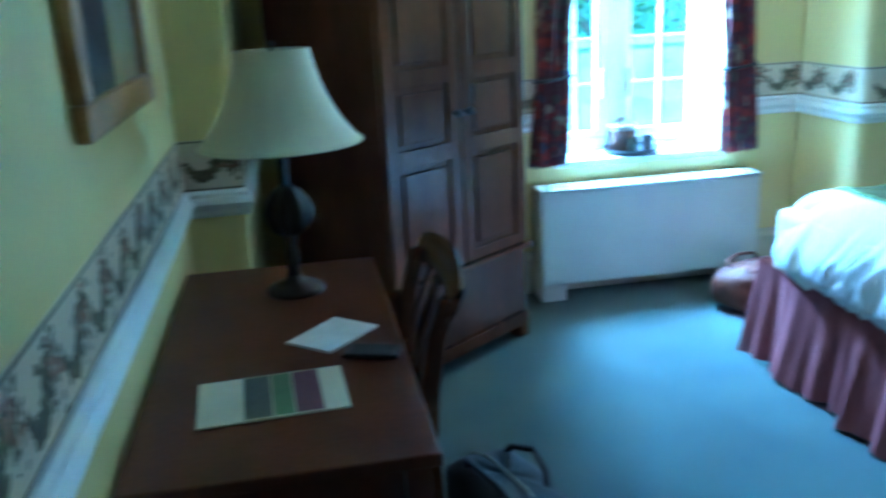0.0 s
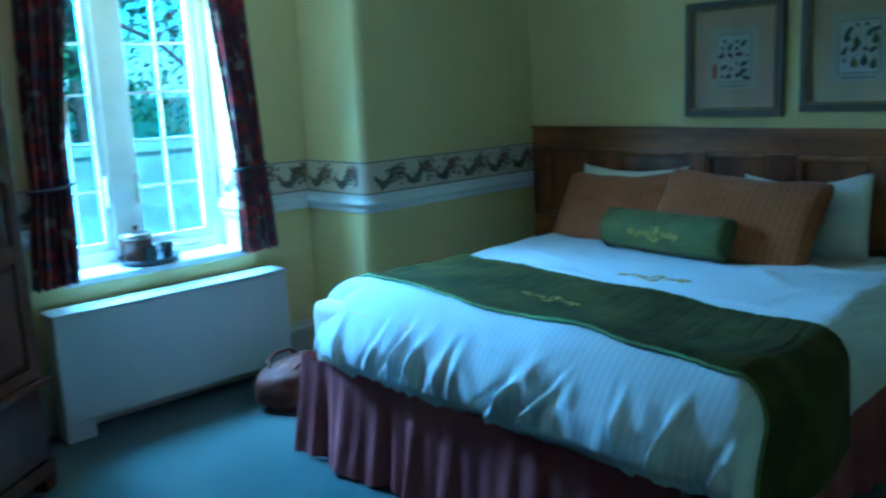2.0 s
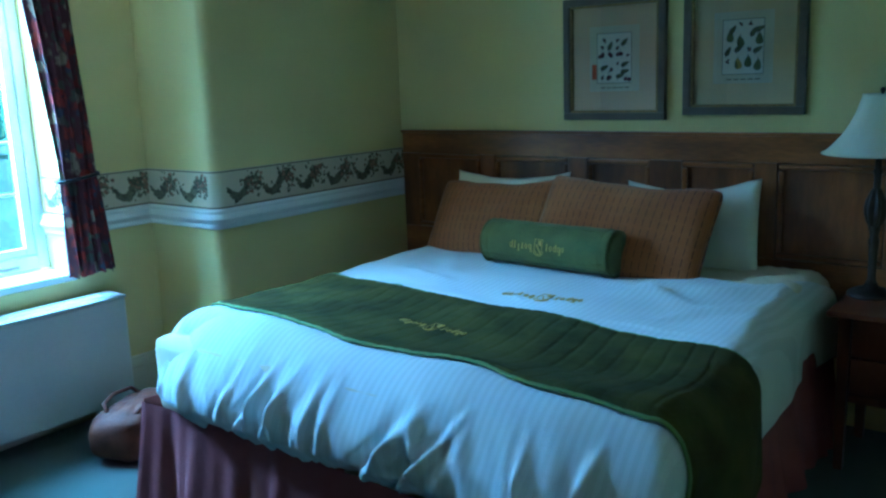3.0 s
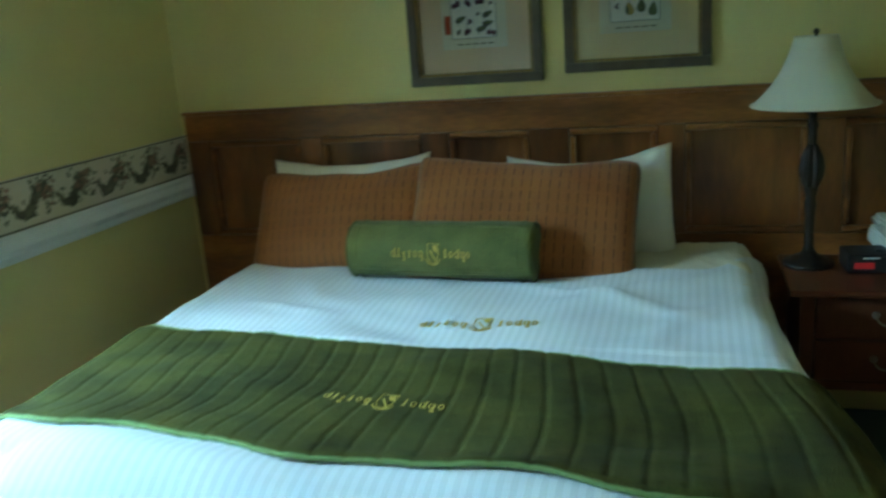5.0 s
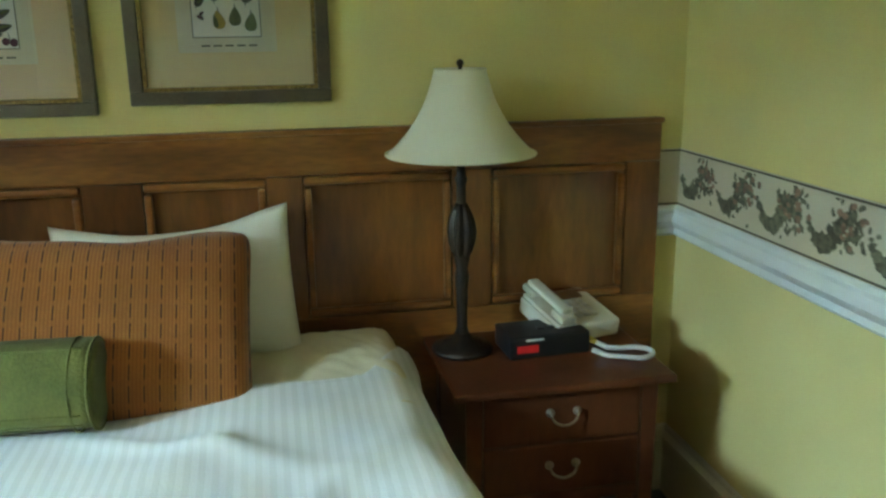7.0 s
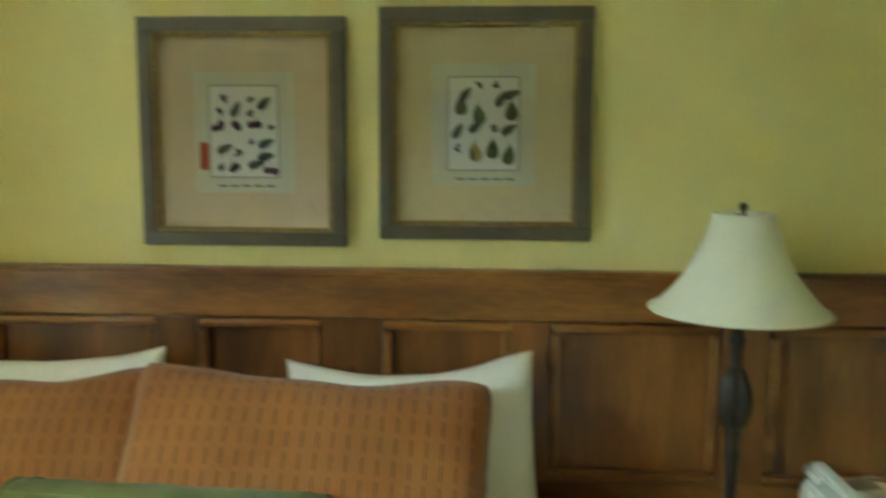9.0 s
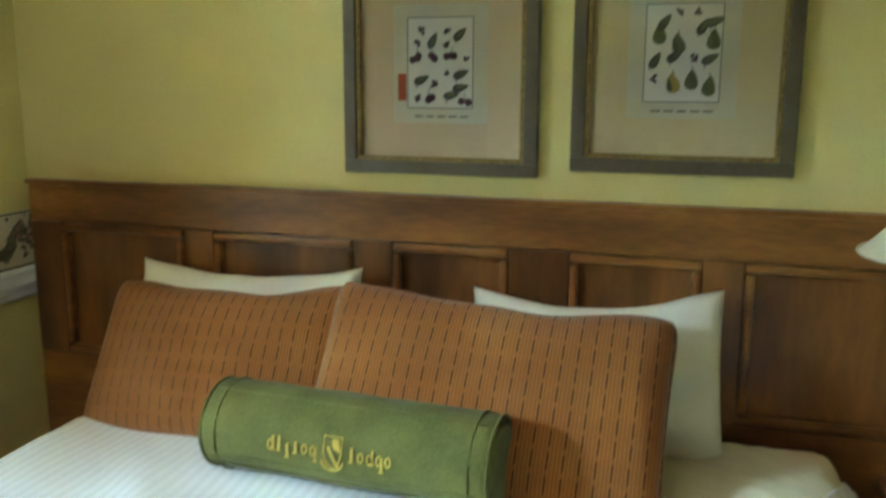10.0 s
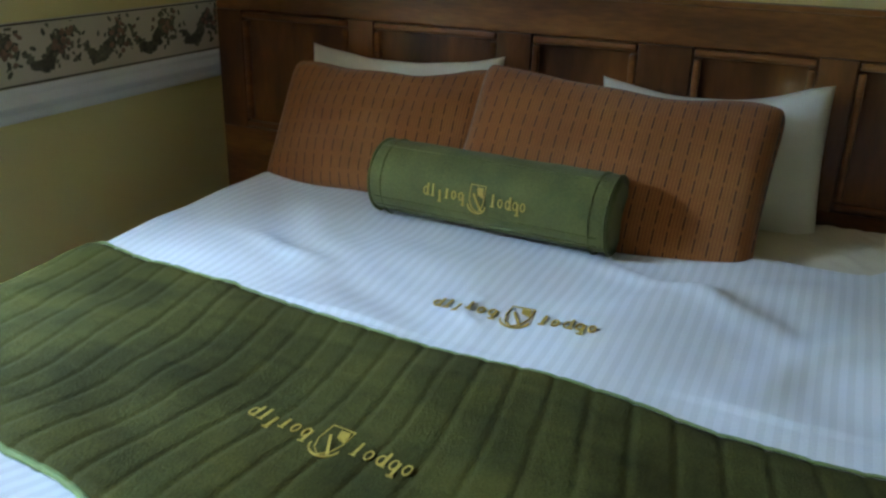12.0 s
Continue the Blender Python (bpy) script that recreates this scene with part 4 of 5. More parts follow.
print_picture(2.117, 2.630, 1.279, 1.838, "framed plum print with tan mat over the headboard", MAT, 1, [(-0.55, 0.75, "bloom"), (-0.25, 0.55, "leaf"), (0.25, 0.8, "bloom"), (0.65, 0.7, "leaf"), (-0.75, 0.5, "bloom"), (0.2, 0.45, "bloom"), (-0.75, 0.15, "cherry"), (-0.25, 0.15, "cherry"), (0.35, 0.15, "cherry"), (0.8, 0.1, "bloom"),
               (-0.6, -0.35, "leaf"), (-0.15, -0.45, "bloom"), (0.25, -0.2, "bloom"), (0.7, -0.25, "leaf"), (0.65, -0.55, "leaf"), (-0.35, -0.8, "cherry"), (-0.75, -0.75, "bloom"), (0.35, -0.7, "leaf"), (0.75, -0.85, "cherry")])
print_picture(1.520, 2.035, 1.300, 1.859, "framed pear print with pale mat over the headboard", MAT_B, 2, [(-0.15, 0.85, "bloom"), (0.35, 0.85, "bloom"), (-0.65, 0.45, "pear"), (-0.15, 0.25, "pear"), (0.5, 0.55, "leaf"), (0.85, 0.65, "leaf"), (0.8, 0.3, "pear"), (-0.75, -0.15, "leaf"), (-0.2, -0.05, "leaf"), (0.3, -0.1, "bloom"),
               (0.75, -0.1, "leaf"), (-0.75, -0.5, "bloom"), (-0.2, -0.6, "pear"), (0.3, -0.55, "pear"), (0.8, -0.65, "pear"), (-0.5, 0.65, "leaf")])

# ---- nightstand ----
NX0, NX1, NY0, NY1, NZ = 3.47, 3.86, 0.74, 1.255, 0.62
stand = thing("nightstand", "dark cherry nightstand with two drawers and square legs", "nightstand")
part("top", boxes((NX0 - 0.035, NX1 + 0.01, NY0 - 0.035, NY1 + 0.035, NZ - 0.022, NZ), bevel=0.007), CHERRY, stand)
part("side_panel", boxes((NX0 + 0.04, NX1 - 0.005, NY0 + 0.004, NY0 + 0.02, 0.27, NZ - 0.022)), CHERRY, stand)
part("side_panel", boxes((NX0 + 0.04, NX1 - 0.005, NY1 - 0.02, NY1 - 0.004, 0.27, NZ - 0.022)), CHERRY, stand)
part("back_panel", boxes((NX1 - 0.02, NX1 - 0.006, NY0 + 0.04, NY1 - 0.04, 0.27, NZ - 0.022)), CHERRY, stand)
part("bottom_panel", boxes((NX0 + 0.03, NX1 - 0.02, NY0 + 0.02, NY1 - 0.02, 0.272, 0.288)), CHERRY, stand)
for x in (NX0, NX1 - 0.045):
    for y in (NY0, NY1 - 0.045):
        bm = boxes((x, x + 0.045, y, y + 0.045, 0.0, NZ - 0.022))
        for v in bm.verts:
            if v.co.z < 0.1:
                v.co.x += (x + 0.022 - v.co.x) * 0.3
                v.co.y += (y + 0.022 - v.co.y) * 0.3
        part("leg", bm, CHERRY, stand)
part("rail", boxes((NX0 + 0.006, NX0 + 0.03, NY0 + 0.046, NY1 - 0.046, 0.272, 0.302), bevel=0.003), CHERRY, stand)
for z0, z1 in ((0.306, 0.442), (0.450, 0.592)):
    d = part("drawer", boxes((NX0 + 0.004, NX0 + 0.026, NY0 + 0.048, NY1 - 0.048, z0, z1), bevel=0.004), CHERRY, stand)
    zc, yc = (z0 + z1) / 2 + 0.012, (NY0 + NY1) / 2
    for s in (-1, 1):
        part("rosette", lathe("rosette", [(0.011, 0), (0.012, 0.004), (0.007, 0.009), (0.004, 0.016)], PEWTER, 14), PEWTER, d, m=Matrix.Translation((NX0 + 0.004, yc + s * 0.036, zc)) @ Euler((0, radians(-90), 0)).to_matrix().to_4x4())
    arc = [(NX0 - 0.010 - 0.006 * math.sin(w), yc - 0.036 * math.cos(w), zc - 0.030 * math.sin(w)) for w in [i * math.pi / 16 for i in range(17)]]
    part("bail_handle", tube("bail", arc, 0.0035, PEWTER), PEWTER, d, "pewter drop handle")


def table_lamp(m, label, total, shade_low, shade_high, r_low, r_high, knot, wide=1.0):
    """A table lamp with a turned bronze stem and a bell shade."""
    lamp = thing("table_lamp", label, "table lamp", m)
    part("base", lathe("base", [(0.083, 0), (0.085, 0.008), (0.080, 0.016), (0.058, 0.022), (0.050, 0.030), (0.028, 0.036), (0.020, 0.052)], BRONZE), BRONZE, lamp)
    k = knot
    part("stem", lathe("stem", [(0.020, 0.050), (0.014, 0.07), (0.016, k - 0.16), (0.020, k - 0.12), (0.015, k - 0.10), (0.022, k - 0.07), (0.012, k + 0.085), (0.013, k + 0.13), (0.018, k + 0.145), (0.012, k + 0.155), (0.011, shade_low + 0.04)], BRONZE, 24), BRONZE, lamp)
    part("openwork_knot", lathe("knot", [(0.017, k - 0.07), (0.027 * wide, k - 0.05), (0.035 * wide, k - 0.02), (0.037 * wide, k + 0.005), (0.032 * wide, k + 0.035), (0.023 * wide, k + 0.06), (0.014, k + 0.08)], BRONZE, 60, flute=0.13, flutes=7), BRONZE, lamp, "twisted bronze knot")
    prof = []
    for i in range(25):
        f = i / 24
        prof.append((r_high + (r_low - r_high) * (0.42 * f + 0.58 * f ** 2.6), shade_high + (shade_low - shade_high) * f))
    inner = [(r - 0.003, z) for r, z in prof[::-1]]
    sh = part("shade", lathe("shade", prof + inner + [prof[0]], SHADE, 72, closed=False, flute=0.004, flutes=18), SHADE, lamp, "cream bell shade")
    part("trim", tube("trim", [((r_low) * math.cos(i * math.pi / 30), r_low * math.sin(i * math.pi / 30), shade_low + 0.003) for i in range(61)], 0.0035, SHADE, 6), SHADE, sh)
    part("trim", tube("trim", [((r_high) * math.cos(i * math.pi / 30), r_high * math.sin(i * math.pi / 30), shade_high - 0.002) for i in range(61)], 0.003, SHADE, 6), SHADE, sh)
    part("harp", tube("harp", [(0, 0.0, shade_low + 0.03), (0, 0.05, shade_low + 0.08), (0, 0.045, shade_high - 0.03), (0, 0, shade_high), (0, -0.045, shade_high - 0.03), (0, -0.05, shade_low + 0.08), (0, 0.0, shade_low + 0.03)], 0.002, BRONZE, 6), BRONZE, lamp)
    part("bulb", lathe("bulb", [(0.012, shade_low + 0.03), (0.014, shade_low + 0.06), (0.028, shade_low + 0.10), (0.026, shade_low + 0.13), (0.004, shade_low + 0.145)], PHONE, 20), PHONE, lamp)
    part("spider", tube("spider", [(-r_high + 0.002, 0, shade_high - 0.006), (r_high - 0.002, 0, shade_high - 0.006)], 0.002, BRONZE, 6), BRONZE, lamp)
    part("finial", lathe("finial", [(0.004, shade_high - 0.008), (0.006, shade_high + 0.006), (0.010, shade_high + 0.012), (0.008, shade_high + 0.020), (0.002, shade_high + 0.024)], BRONZE, 16), BRONZE, lamp)
    return lamp


table_lamp(pose(3.735, 1.203, NZ), "bronze table lamp with cream bell shade on nightstand", 0.77, 0.545, 0.765, 0.196, 0.066, 0.335)

clock = thing("clock_radio", "black clock radio with red display on nightstand", "clock radio", pose(3.70, 0.985, NZ, 0, 0, 3))
part("body", boxes((-0.07, 0.07, -0.115, 0.115, 0.0, 0.062), bevel=0.008), BLACK, clock)
part("display", boxes((-0.0715, -0.070, 0.035, 0.095, 0.018, 0.038)), LED, clock, "dim red lit display")
part("label_bar", boxes((-0.0716, -0.070, 0.02, 0.07, 0.051, 0.055)), CABLE, clock, "unreadable pale lettering")
for i in range(4):
    part("button", boxes((-0.02, 0.0, -0.09 + i * 0.03, -0.07 + i * 0.03, 0.062, 0.066), bevel=0.001), BLACK, clock)

phone = thing("telephone", "ivory plastic desk telephone with corded handset on nightstand", "telephone", pose(3.80, 0.88, NZ, 0, 0, 14) @ pose(0, 0, 0.066, 0, -12, 0) @ Matrix.Scale(1.12, 4))
bm = boxes((-0.10, 0.085, -0.10, 0.09, -0.03, 0.016), bevel=0.009)
part("body", bm, PHONE, phone)
part("cradle", boxes((-0.095, 0.08, 0.030, 0.085, 0.016, 0.026), bevel=0.004), PHONE, phone)
hs = part("handset", boxes((-0.098, -0.045, 0.036, 0.080, 0.027, 0.046), (0.045, 0.098, 0.036, 0.080, 0.027, 0.046), (-0.086, 0.086, 0.042, 0.074, 0.047, 0.062), bevel=0.007), PHONE, phone)
for i in range(4):
    for j in range(3):
        part("key", boxes((-0.06 + i * 0.022, -0.045 + i * 0.022, -0.055 + j * 0.022, -0.040 + j * 0.022, 0.016, 0.020), bevel=0.001), CABLE, phone)
part("card", boxes((0.03, 0.07, -0.07, 0.01, 0.0165, 0.0175)), PEWTER, phone, "grey directory card")

cord = thing("white_cable", "looped white cable with gold plug tip on nightstand", "cable")
loop = [(3.66, 0.87, NZ + 0.035), (3.63, 0.82, NZ + 0.012)]
loop += [(3.595 + 0.042 * math.cos(w) - 0.012, 0.765 - 0.055 * math.sin(w), NZ + 0.010) for w in [i * math.pi / 12 - 0.3 for i in range(14)]]
loop += [(3.575, 0.84, NZ + 0.012), (3.605, 0.872, NZ + 0.02)]
part("cord", tube("cord", loop, 0.0075, CABLE), CABLE, cord)
part("plug", tube("plug", [(3.66, 0.87, NZ + 0.0365), (3.645, 0.846, NZ + 0.026)], 0.009, GOLD), GOLD, cord, "gold plug tip")

# ---- window sill ----
tray = thing("tray", "round dark tray on the window sill", "tray")
part("dish", lathe("dish", [(0.0, 0.0), (0.125, 0.0), (0.146, 0.014), (0.150, 0.030), (0.145, 0.030), (0.122, 0.006), (0.0, 0.006)], BLACK, 48, 1.72, 4.315, closed=False), BLACK, tray, m=Matrix.Translation((0, 0, 0.6955)))
bucket = thing("ice_bucket", "brown ice bucket with metal lid on the tray", "ice bucket", pose(1.675, 4.335, 0.7025))
part("body", lathe("body", [(0.072, 0), (0.076, 0.004), (0.078, 0.12), (0.080, 0.125)], MAHOG), MAHOG, bucket)
part("band", lathe("band", [(0.0785, 0.118), (0.082, 0.120), (0.082, 0.132), (0.0785, 0.134)], PEWTER), PEWTER, bucket)
lid = part("lid", lathe("lid", [(0.082, 0.134), (0.080, 0.142), (0.05, 0.150), (0.012, 0.153)], PEWTER), PEWTER, bucket)
part("knob", lathe("knob", [(0.006, 0.152), (0.008, 0.160), (0.015, 0.168), (0.012, 0.180), (0.003, 0.184)], LEATHER, 18), LEATHER, lid)
for x, y in ((1.695, 4.232), (1.795, 4.262)):
    g = tagged(part("tumbler", lathe("tumbler", [(0.026, 0.0), (0.032, 0.085), (0.0295, 0.085), (0.0245, 0.008), (0.0, 0.008)], TUMBLER, 30, closed=False), TUMBLER, m=pose(x, y, 0.7025)),
               "small clear glass tumbler on the tray", "glass", group="tumblers")

# ---- wardrobe ----
robe = thing("wardrobe", "dark mahogany two-door wardrobe set across the corner", "wardrobe", pose(0.955, 3.65, 0, 0, 0, 180 + 37.8))
WW, WD, WH = 0.86, 0.67, 2.12
# its own axes: x along the front to the west end, y out of the front
part("carcass", boxes((0.0, WW, -WD, -0.024, 0.10, WH - 0.06), bevel=0.004), MAHOG, robe)
part("plinth", boxes((0.004, WW - 0.004, -WD + 0.01, 0.004, 0.06, 0.12), bevel=0.004), MAHOG, robe)
part("waist_ledge", boxes((-0.012, WW + 0.012, -WD, 0.030, 0.432, 0.458), bevel=0.008), MAHOG, robe)
part("cornice", boxes((-0.03, WW + 0.03, -WD, 0.035, WH - 0.06, WH), bevel=0.012), MAHOG, robe)
for x in (0.0, WW - 0.07):
    for y in (-WD, -0.07):
        part("foot", boxes((x, x + 0.07, y, y + 0.07, 0, 0.10), bevel=0.01), MAHOG, robe)
part("drawer", boxes((0.02, WW - 0.02, -0.024, 0.0, 0.13, 0.425), bevel=0.005), MAHOG, robe)
for k in range(2):
    x0, x1 = 0.006 + k * WW / 2, WW / 2 - 0.004 + k * (WW / 2 - 0.002)
    spans = [(x0, x0 + 0.065, -0.023, 0.0, 0.462, WH - 0.065), (x1 - 0.065, x1, -0.023, 0.0, 0.462, WH - 0.065)]
    levels = [(0.51, 0.92), (0.99, 1.225), (1.29, 1.98)]
    rails = [(0.462, 0.51), (0.92, 0.99), (1.225, 1.29), (1.98, WH - 0.065)]
    spans += [(x0 + 0.065, x1 - 0.065, -0.023, 0.0, a, b) for a, b in rails]
    door = part("door", boxes((x0 + 0.002, x1 - 0.002, -0.0235, -0.016, 0.464, WH - 0.067)), MAHOG, robe)
    for i, q in enumerate(spans):
        part("stile" if i < 2 else "rail", boxes((q[0], q[1], -0.0155, *q[3:]), bevel=0.003), MAHOG, door)
    for a, b in levels:
        part("panel", boxes((x0 + 0.085, x1 - 0.085, -0.016, -0.003, a + 0.022, b - 0.022), bevel=0.006), MAHOG, door)
    xk = x1 - 0.03 if k == 0 else x0 + 0.03
    part("knob", lathe("knob", [(0.007, 0), (0.008, 0.012), (0.016, 0.020), (0.012, 0.032), (0.002, 0.035)], BRONZE, 18), BRONZE, door, m=Matrix.Translation((xk, 0.0, 1.10)) @ Euler((radians(-90), 0, 0)).to_matrix().to_4x4())

# ---- desk ----
desk = thing("writing_desk", "dark cherry writing desk with drawer against the wall", "desk")
DX0, DX1, DY0, DY1, DZ = -0.425, 0.160, 1.38, 2.67, 0.75
part("top", boxes((DX0, DX1, DY0, DY1, DZ - 0.028, DZ), bevel=0.006), CHERRY, desk)
part("apron", boxes((DX0 + 0.03, DX1 - 0.03, DY0 + 0.03, DY0 + 0.05, DZ - 0.14, DZ - 0.028)), CHERRY, desk)
part("apron", boxes((DX0 + 0.03, DX1 - 0.03, DY1 - 0.05, DY1 - 0.03, DZ - 0.14, DZ - 0.028)), CHERRY, desk)
part("apron", boxes((DX0 + 0.03, DX0 + 0.05, DY0 + 0.05, DY1 - 0.05, DZ - 0.14, DZ - 0.028)), CHERRY, desk)
dd = part("drawer", boxes((DX1 - 0.05, DX1 - 0.026, DY0 + 0.08, DY1 - 0.08, DZ - 0.135, DZ - 0.032), bevel=0.004), CHERRY, desk)
for y in (1.78, 2.37):
    part("knob", lathe("knob", [(0.006, 0), (0.007, 0.010), (0.014, 0.018), (0.002, 0.028)], PEWTER, 16), PEWTER, dd, m=Matrix.Translation((DX1 - 0.026, y, DZ - 0.085)) @ Euler((0, radians(90), 0)).to_matrix().to_4x4())
for x in (DX0 + 0.02, DX1 - 0.07):
    for y in (DY0 + 0.02, DY1 - 0.07):
        bm = boxes((x, x + 0.05, y, y + 0.05, 0, DZ - 0.028), bevel=0.003)
        for v in bm.verts:
            if v.co.z < 0.3:
                v.co.x += (x + 0.025 - v.co.x) * 0.35
                v.co.y += (y + 0.025 - v.co.y) * 0.35
        part("leg", bm, CHERRY, desk)
table_lamp(pose(-0.090, 2.40, DZ), "bronze table lamp with wide cream shade on desk", 0.7, 0.43, 0.685, 0.226, 0.100, 0.235, 1.7)

brochure = thing("magazine", "glossy folded brochure with photos lying on the desk", "magazine", pose(-0.150, 1.705, DZ + 0.001, 0, 0, 3))
part("cover", boxes((-0.155, 0.155, -0.105, 0.105, 0, 0.005), bevel=0.001), PAPER, brochure)
for x0, x1, mt in ((-0.06, 0.0, INK[1]), (0.0, 0.045, LEAF), (0.045, 0.105, INK[0])):
    part("printed_photo", boxes((x0, x1 - 0.003, -0.10, 0.10, 0.0052, 0.0056)), mt, brochure)
pad = thing("notepad", "white paper notepad on the desk", "notepad", pose(-0.005, 2.015, DZ + 0.001, 0, 0, -42))
part("pad", boxes((-0.07, 0.07, -0.095, 0.095, 0, 0.006), bevel=0.001), CABLE, pad)
remote = thing("phone_handset", "black mobile telephone lying on the desk", "phone", pose(0.082, 1.875, DZ + 0.001, 0, 0, -20))
part("body", boxes((-0.065, 0.065, -0.032, 0.032, 0, 0.011), bevel=0.004), BLACK, remote)
part("screen", boxes((-0.05, 0.05, -0.027, 0.027, 0.0112, 0.0118)), NYLON, remote)

big = thing("framed_picture", "golden oak framed picture above the desk", "picture")
y0, y1, z0, z1 = 1.62, 2.42, 1.325, 1.925
part("frame", boxes((WEST + 0.002, WEST + 0.034, y0, y1, z0, z0 + 0.07), (WEST + 0.002, WEST + 0.034, y0, y1, z1 - 0.07, z1), (WEST + 0.002, WEST + 0.034, y0, y0 + 0.07, z0 + 0.07, z1 - 0.07),
                    (WEST + 0.002, WEST + 0.034, y1 - 0.07, y1, z0 + 0.07, z1 - 0.07), bevel=0.008), OAK, big)
part("print", boxes((WEST + 0.003, WEST + 0.014, y0 + 0.07, y1 - 0.07, z0 + 0.07, z1 - 0.07)), PICTURE, big)
part("glass", boxes((WEST + 0.018, WEST + 0.020, y0 + 0.07, y1 - 0.07, z0 + 0.07, z1 - 0.07)), GLASS, big).visible_shadow = False

# ---- desk chair ----
chair = thing("desk_chair", "dark mahogany side chair pushed in under the desk", "chair", pose(-0.005, 2.17, 0, 0, 0, 180))
# its own axes: x points to the front
part("seat", boxes((-0.20, 0.23, -0.24, 0.24, 0.425, 0.465), bevel=0.014), LEATHER, chair, "brown padded seat")
part("seat_frame", boxes((-0.19, 0.22, -0.23, 0.23, 0.375, 0.424), bevel=0.004), MAHOG, chair)


def flat_bar(line, wide, thick):
    """A bar of flat section bent along a line in x and z, wide across y."""
    verts, faces = [], []
    for i, (x, y, z) in enumerate(line):
        for dx, dy in ((-thick / 2, -wide / 2), (thick / 2, -wide / 2), (thick / 2, wide / 2), (-thick / 2, wide / 2)):
            verts.append((x + dx, y + dy, z))
    for i in range(len(line) - 1):
        for j in range(4):
            faces.append((4 * i + j, 4 * i + (j + 1) % 4, 4 * i + 4 + (j + 1) % 4, 4 * i + 4 + j))
    faces += [(3, 2, 1, 0), tuple(len(verts) - 4 + j for j in range(4))]
    me = mesh_of("bar", verts, faces, MAHOG, False)
    bm = bmesh.new()
    bm.from_mesh(me)
    bmesh.ops.bevel(bm, geom=bm.edges[:], offset=0.004, segments=1, affect="EDGES")
    return bm


for y in (-0.23, 0.23):
    part("front_leg", boxes((0.18, 0.215, y - 0.018, y + 0.018, 0, 0.375), bevel=0.004), MAHOG, chair)
    part("back_post", flat_bar([(-0.285, y, 0), (-0.245, y, 0.16), (-0.222, y, 0.32), (-0.214, y, 0.46), (-0.226, y, 0.62), (-0.250, y, 0.74), (-0.286, y, 0.845)], 0.034, 0.048), MAHOG, chair)


def crest_point(u, v):
    """The bowed crest board: u along it, v round its section."""
    s, a = 2 * u - 1, 2 * math.pi * v
    return (-0.294 - 0.028 * (1 - s * s) + 0.013 * math.cos(a) - 0.020 * math.sin(a), 0.268 * s, 0.838 + 0.030 * (1 - s * s) + 0.042 * math.sin(a))


part("crest_rail", grid("crest", 28, 16, crest_point, MAHOG), MAHOG, chair)
part("back_rail", boxes((-0.232, -0.208, -0.214, 0.214, 0.535, 0.570), bevel=0.004), MAHOG, chair)
for y, wide in ((-0.12, 0.022), (0.0, 0.085), (0.12, 0.022)):
    part("splat", flat_bar([(-0.224, y, 0.565), (-0.244, y, 0.68), (-0.275, y, 0.76), (-0.298, y, 0.82)], wide, 0.013), MAHOG, chair)

# ---- bags on the floor ----


def slumped(name, w, d, h, mat, seed, n=36):
    def place(u, v):
        a, e = 2 * math.pi * u, math.pi * v
        ca, sa, se, ce = math.cos(a), math.sin(a), math.sin(e), math.cos(e)

        def pw(c, p):
            return math.copysign(abs(c) ** p, c)
        r = 1 + 0.09 * noise.noise((ca * 2 + seed, sa * 2, ce * 2)) + 0.03 * noise.noise((ca * 6, sa * 6, ce * 6 + seed))
        return (w / 2 * pw(ca, 0.6) * pw(se, 0.5) * r, d / 2 * pw(sa, 0.6) * pw(se, 0.5) * r, max(0.0, h / 2 * (1 + pw(ce, 0.7) * r)))
    return grid(name, n, n // 2, place, mat)


bag = thing("leather_bag", "slouched brown leather bag on the carpet beside bed", "bag", pose(2.13, 3.70, 0, 0, 0, 25))
part("body", slumped("body", 0.44, 0.27, 0.21, LEATHER, 2.0), LEATHER, bag)
for y in (-0.05, 0.05):
    part("handle", tube("handle", [(-0.13, y, 0.18), (-0.10, y * 1.8, 0.225), (0, y * 2.2, 0.232), (0.10, y * 1.8, 0.225), (0.13, y, 0.18)], 0.009, LEATHER), LEATHER, bag)
part("flap", grid("flap", 16, 8, lambda u, v: ((u - 0.5) * 0.30, (v - 0.5) * 0.20, 0.214 - 0.05 * (2 * v - 1) ** 2 - 0.03 * (2 * u - 1) ** 2), LEATHER), LEATHER, bag)

tote = thing("black_bag", "black nylon bag slumped on the carpet behind the chair", "bag", pose(0.45, 2.10, 0, 0, 0, 18))
part("body", slumped("body", 0.25, 0.46, 0.24, NYLON, 5.0), NYLON, tote)
for x in (-0.05, 0.05):
    part("strap", tube("strap", [(x, -0.13, 0.20), (x * 1.5, -0.09, 0.262), (x * 1.9, 0.0, 0.285), (x * 1.5, 0.09, 0.262), (x, 0.13, 0.20)], 0.010, NYLON), NYLON, tote)
part("zip", tube("zip", [(0, -0.19, 0.215), (0, -0.1, 0.243), (0, 0.1, 0.243), (0, 0.19, 0.215)], 0.004, PEWTER), PEWTER, tote, "metal zip")

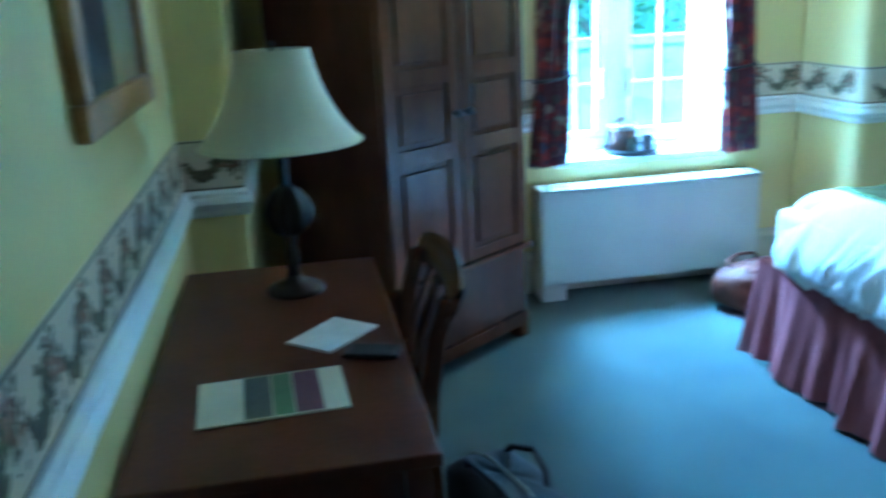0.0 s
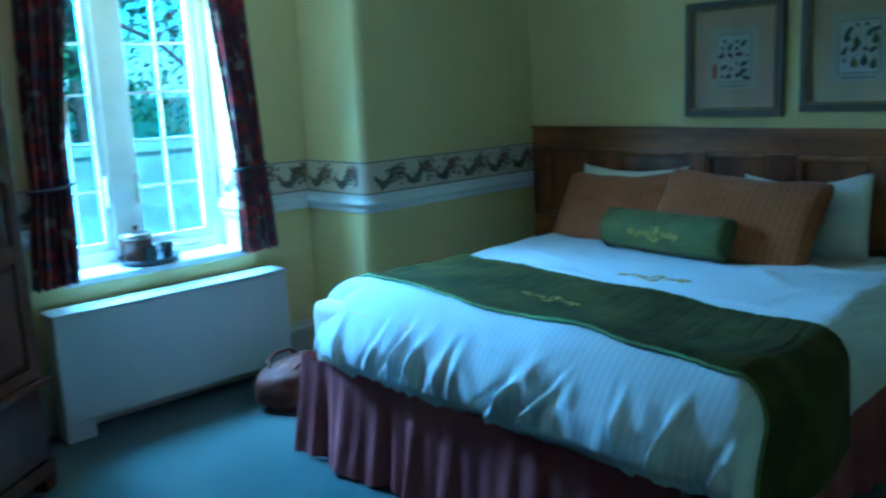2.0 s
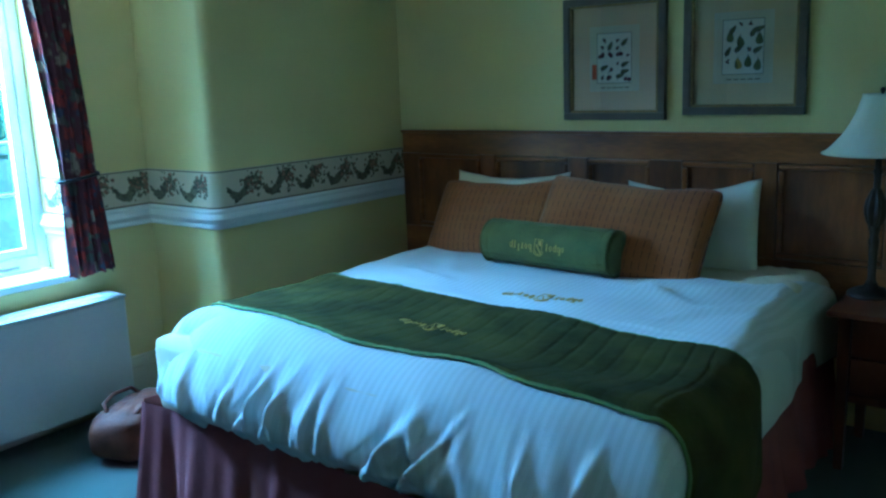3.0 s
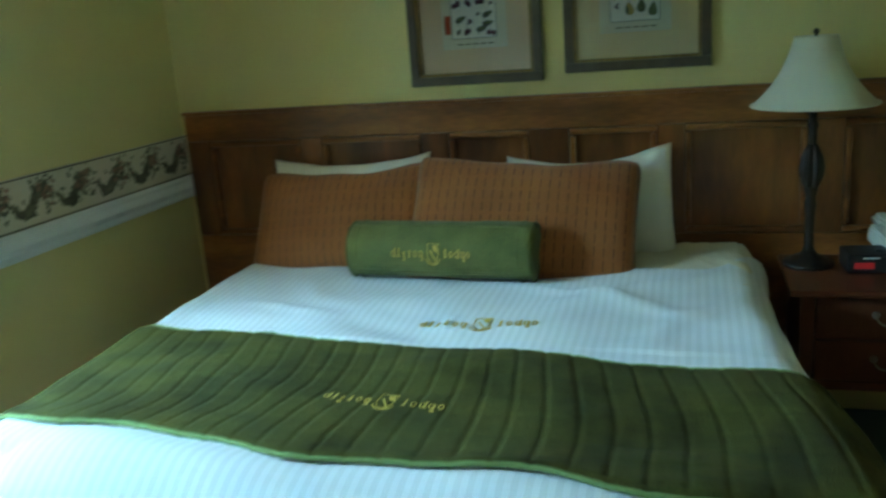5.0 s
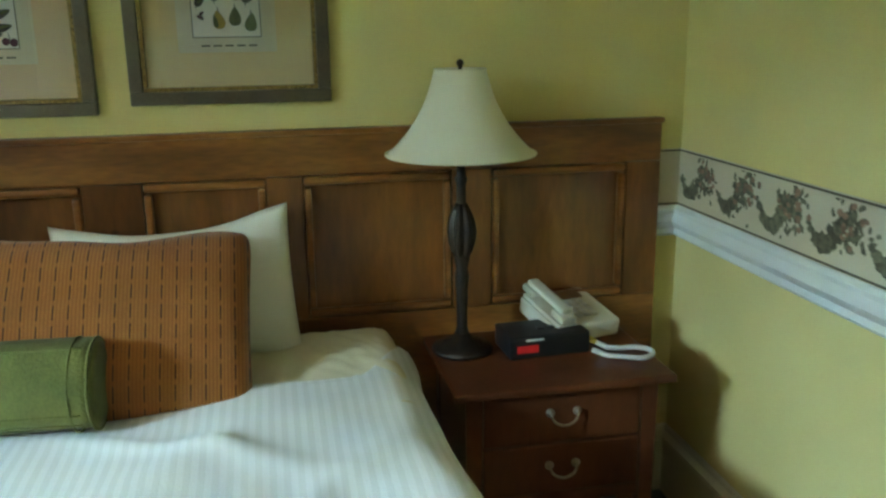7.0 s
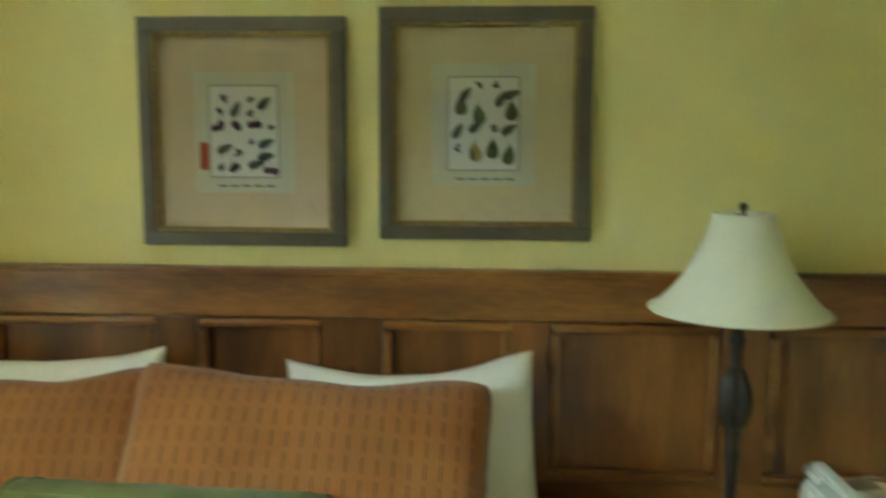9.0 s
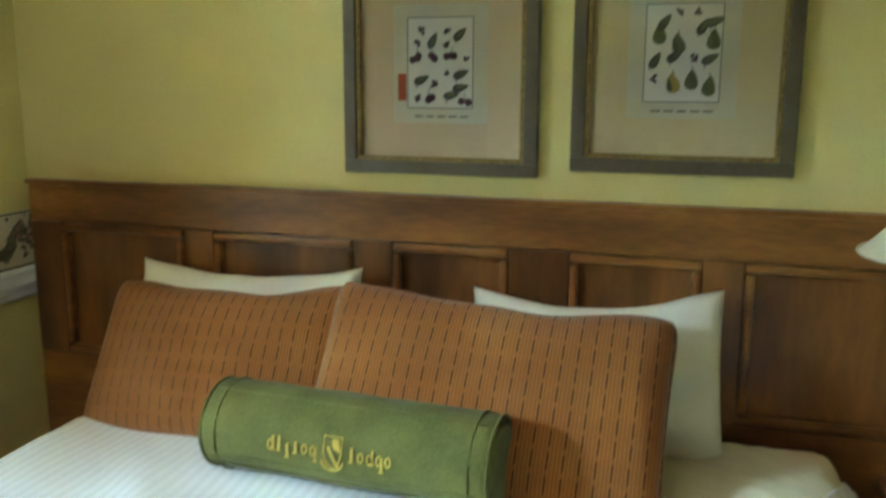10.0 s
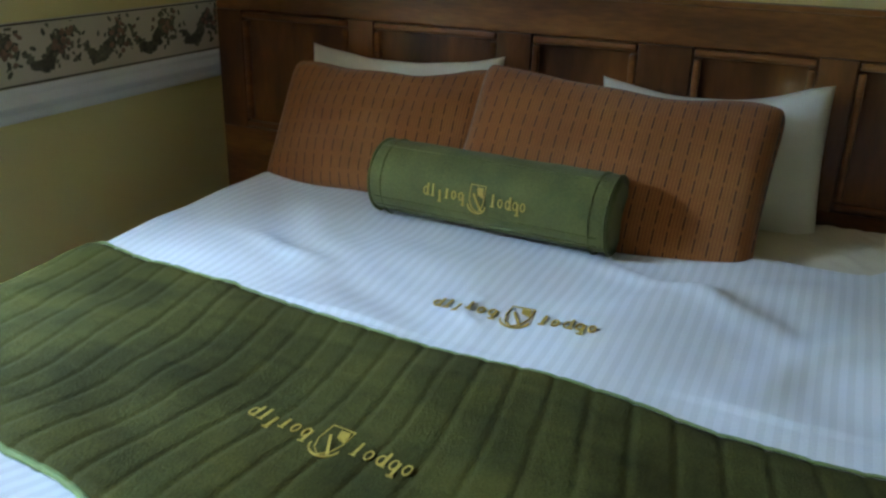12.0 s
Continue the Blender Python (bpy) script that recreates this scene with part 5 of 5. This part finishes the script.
# ---- garden outside ----
tagged(part("ground", boxes((-400, 400, 4.7, 800, -1.2, -1.0)), GRASS), "lawn outside the window", "ground", kind="structure")
gw = thing("garden_wall", "low pale stone garden wall outside", "garden wall")
part("wall", boxes((-6, 9, 9.2, 9.5, -1.0, 0.92)), STONE, gw)
part("coping", boxes((-6, 9, 9.14, 9.56, 0.92, 1.02), bevel=0.01), STONE, gw)


def tree(x, y, h, spread, seed):
    rng = random.Random(seed)
    t = thing("tree", "leafy green tree beyond the garden wall", "tree", pose(x, y, -1.0), group="garden trees")
    bm = bmesh.new()
    trunk = tube("trunk", [(0, 0, 0), (0.05, 0.02, h * 0.3), (-0.04, 0.05, h * 0.6), (0.02, 0, h * 0.9)], 0.13, BARK)
    part("trunk", trunk, BARK, t)
    for k in range(6):
        a = k * 1.05 + seed
        part("limb", tube("limb", [(0, 0, h * (0.3 + 0.08 * k)), (0.5 * spread * math.cos(a), 0.5 * spread * math.sin(a), h * (0.45 + 0.08 * k)), (0.85 * spread * math.cos(a), 0.85 * spread * math.sin(a), h * (0.5 + 0.085 * k))], 0.04, BARK, 6), BARK, t)
    centres = [(rng.uniform(-1, 1) * spread, rng.uniform(-1, 1) * spread, h * rng.uniform(0.22, 1.0), rng.uniform(0.4, 0.85)) for _ in range(46)]
    v, f = [], []
    for _ in range(5200):
        cx, cy, cz, r = rng.choice(centres)
        p = Vector((cx, cy, cz)) + Vector((rng.gauss(0, r * 0.5), rng.gauss(0, r * 0.5), rng.gauss(0, r * 0.45)))
        d, e = Vector((rng.gauss(0, 1), rng.gauss(0, 1), rng.gauss(0, 1))).normalized(), Vector((rng.gauss(0, 1), rng.gauss(0, 1), rng.gauss(0, 1))).normalized()
        s, k = rng.uniform(0.05, 0.10), len(v)
        v += [p - d * s, p + e * s * 0.5, p + d * s, p - e * s * 0.5]
        f.append((k, k + 1, k + 2, k + 3))
    part("crown", mesh_of("crown", v, f, LEAF, False), LEAF, t)


for k, (x, y, h, s) in enumerate(((0.4, 12.0, 6.5, 2.0), (4.2, 11.5, 6.0, 2.0), (7.5, 13.5, 7.5, 2.4), (2.4, 15.5, 8.5, 2.6), (-3.0, 14.0, 8.0, 2.5))):
    tree(x, y, h, s, k + 1)
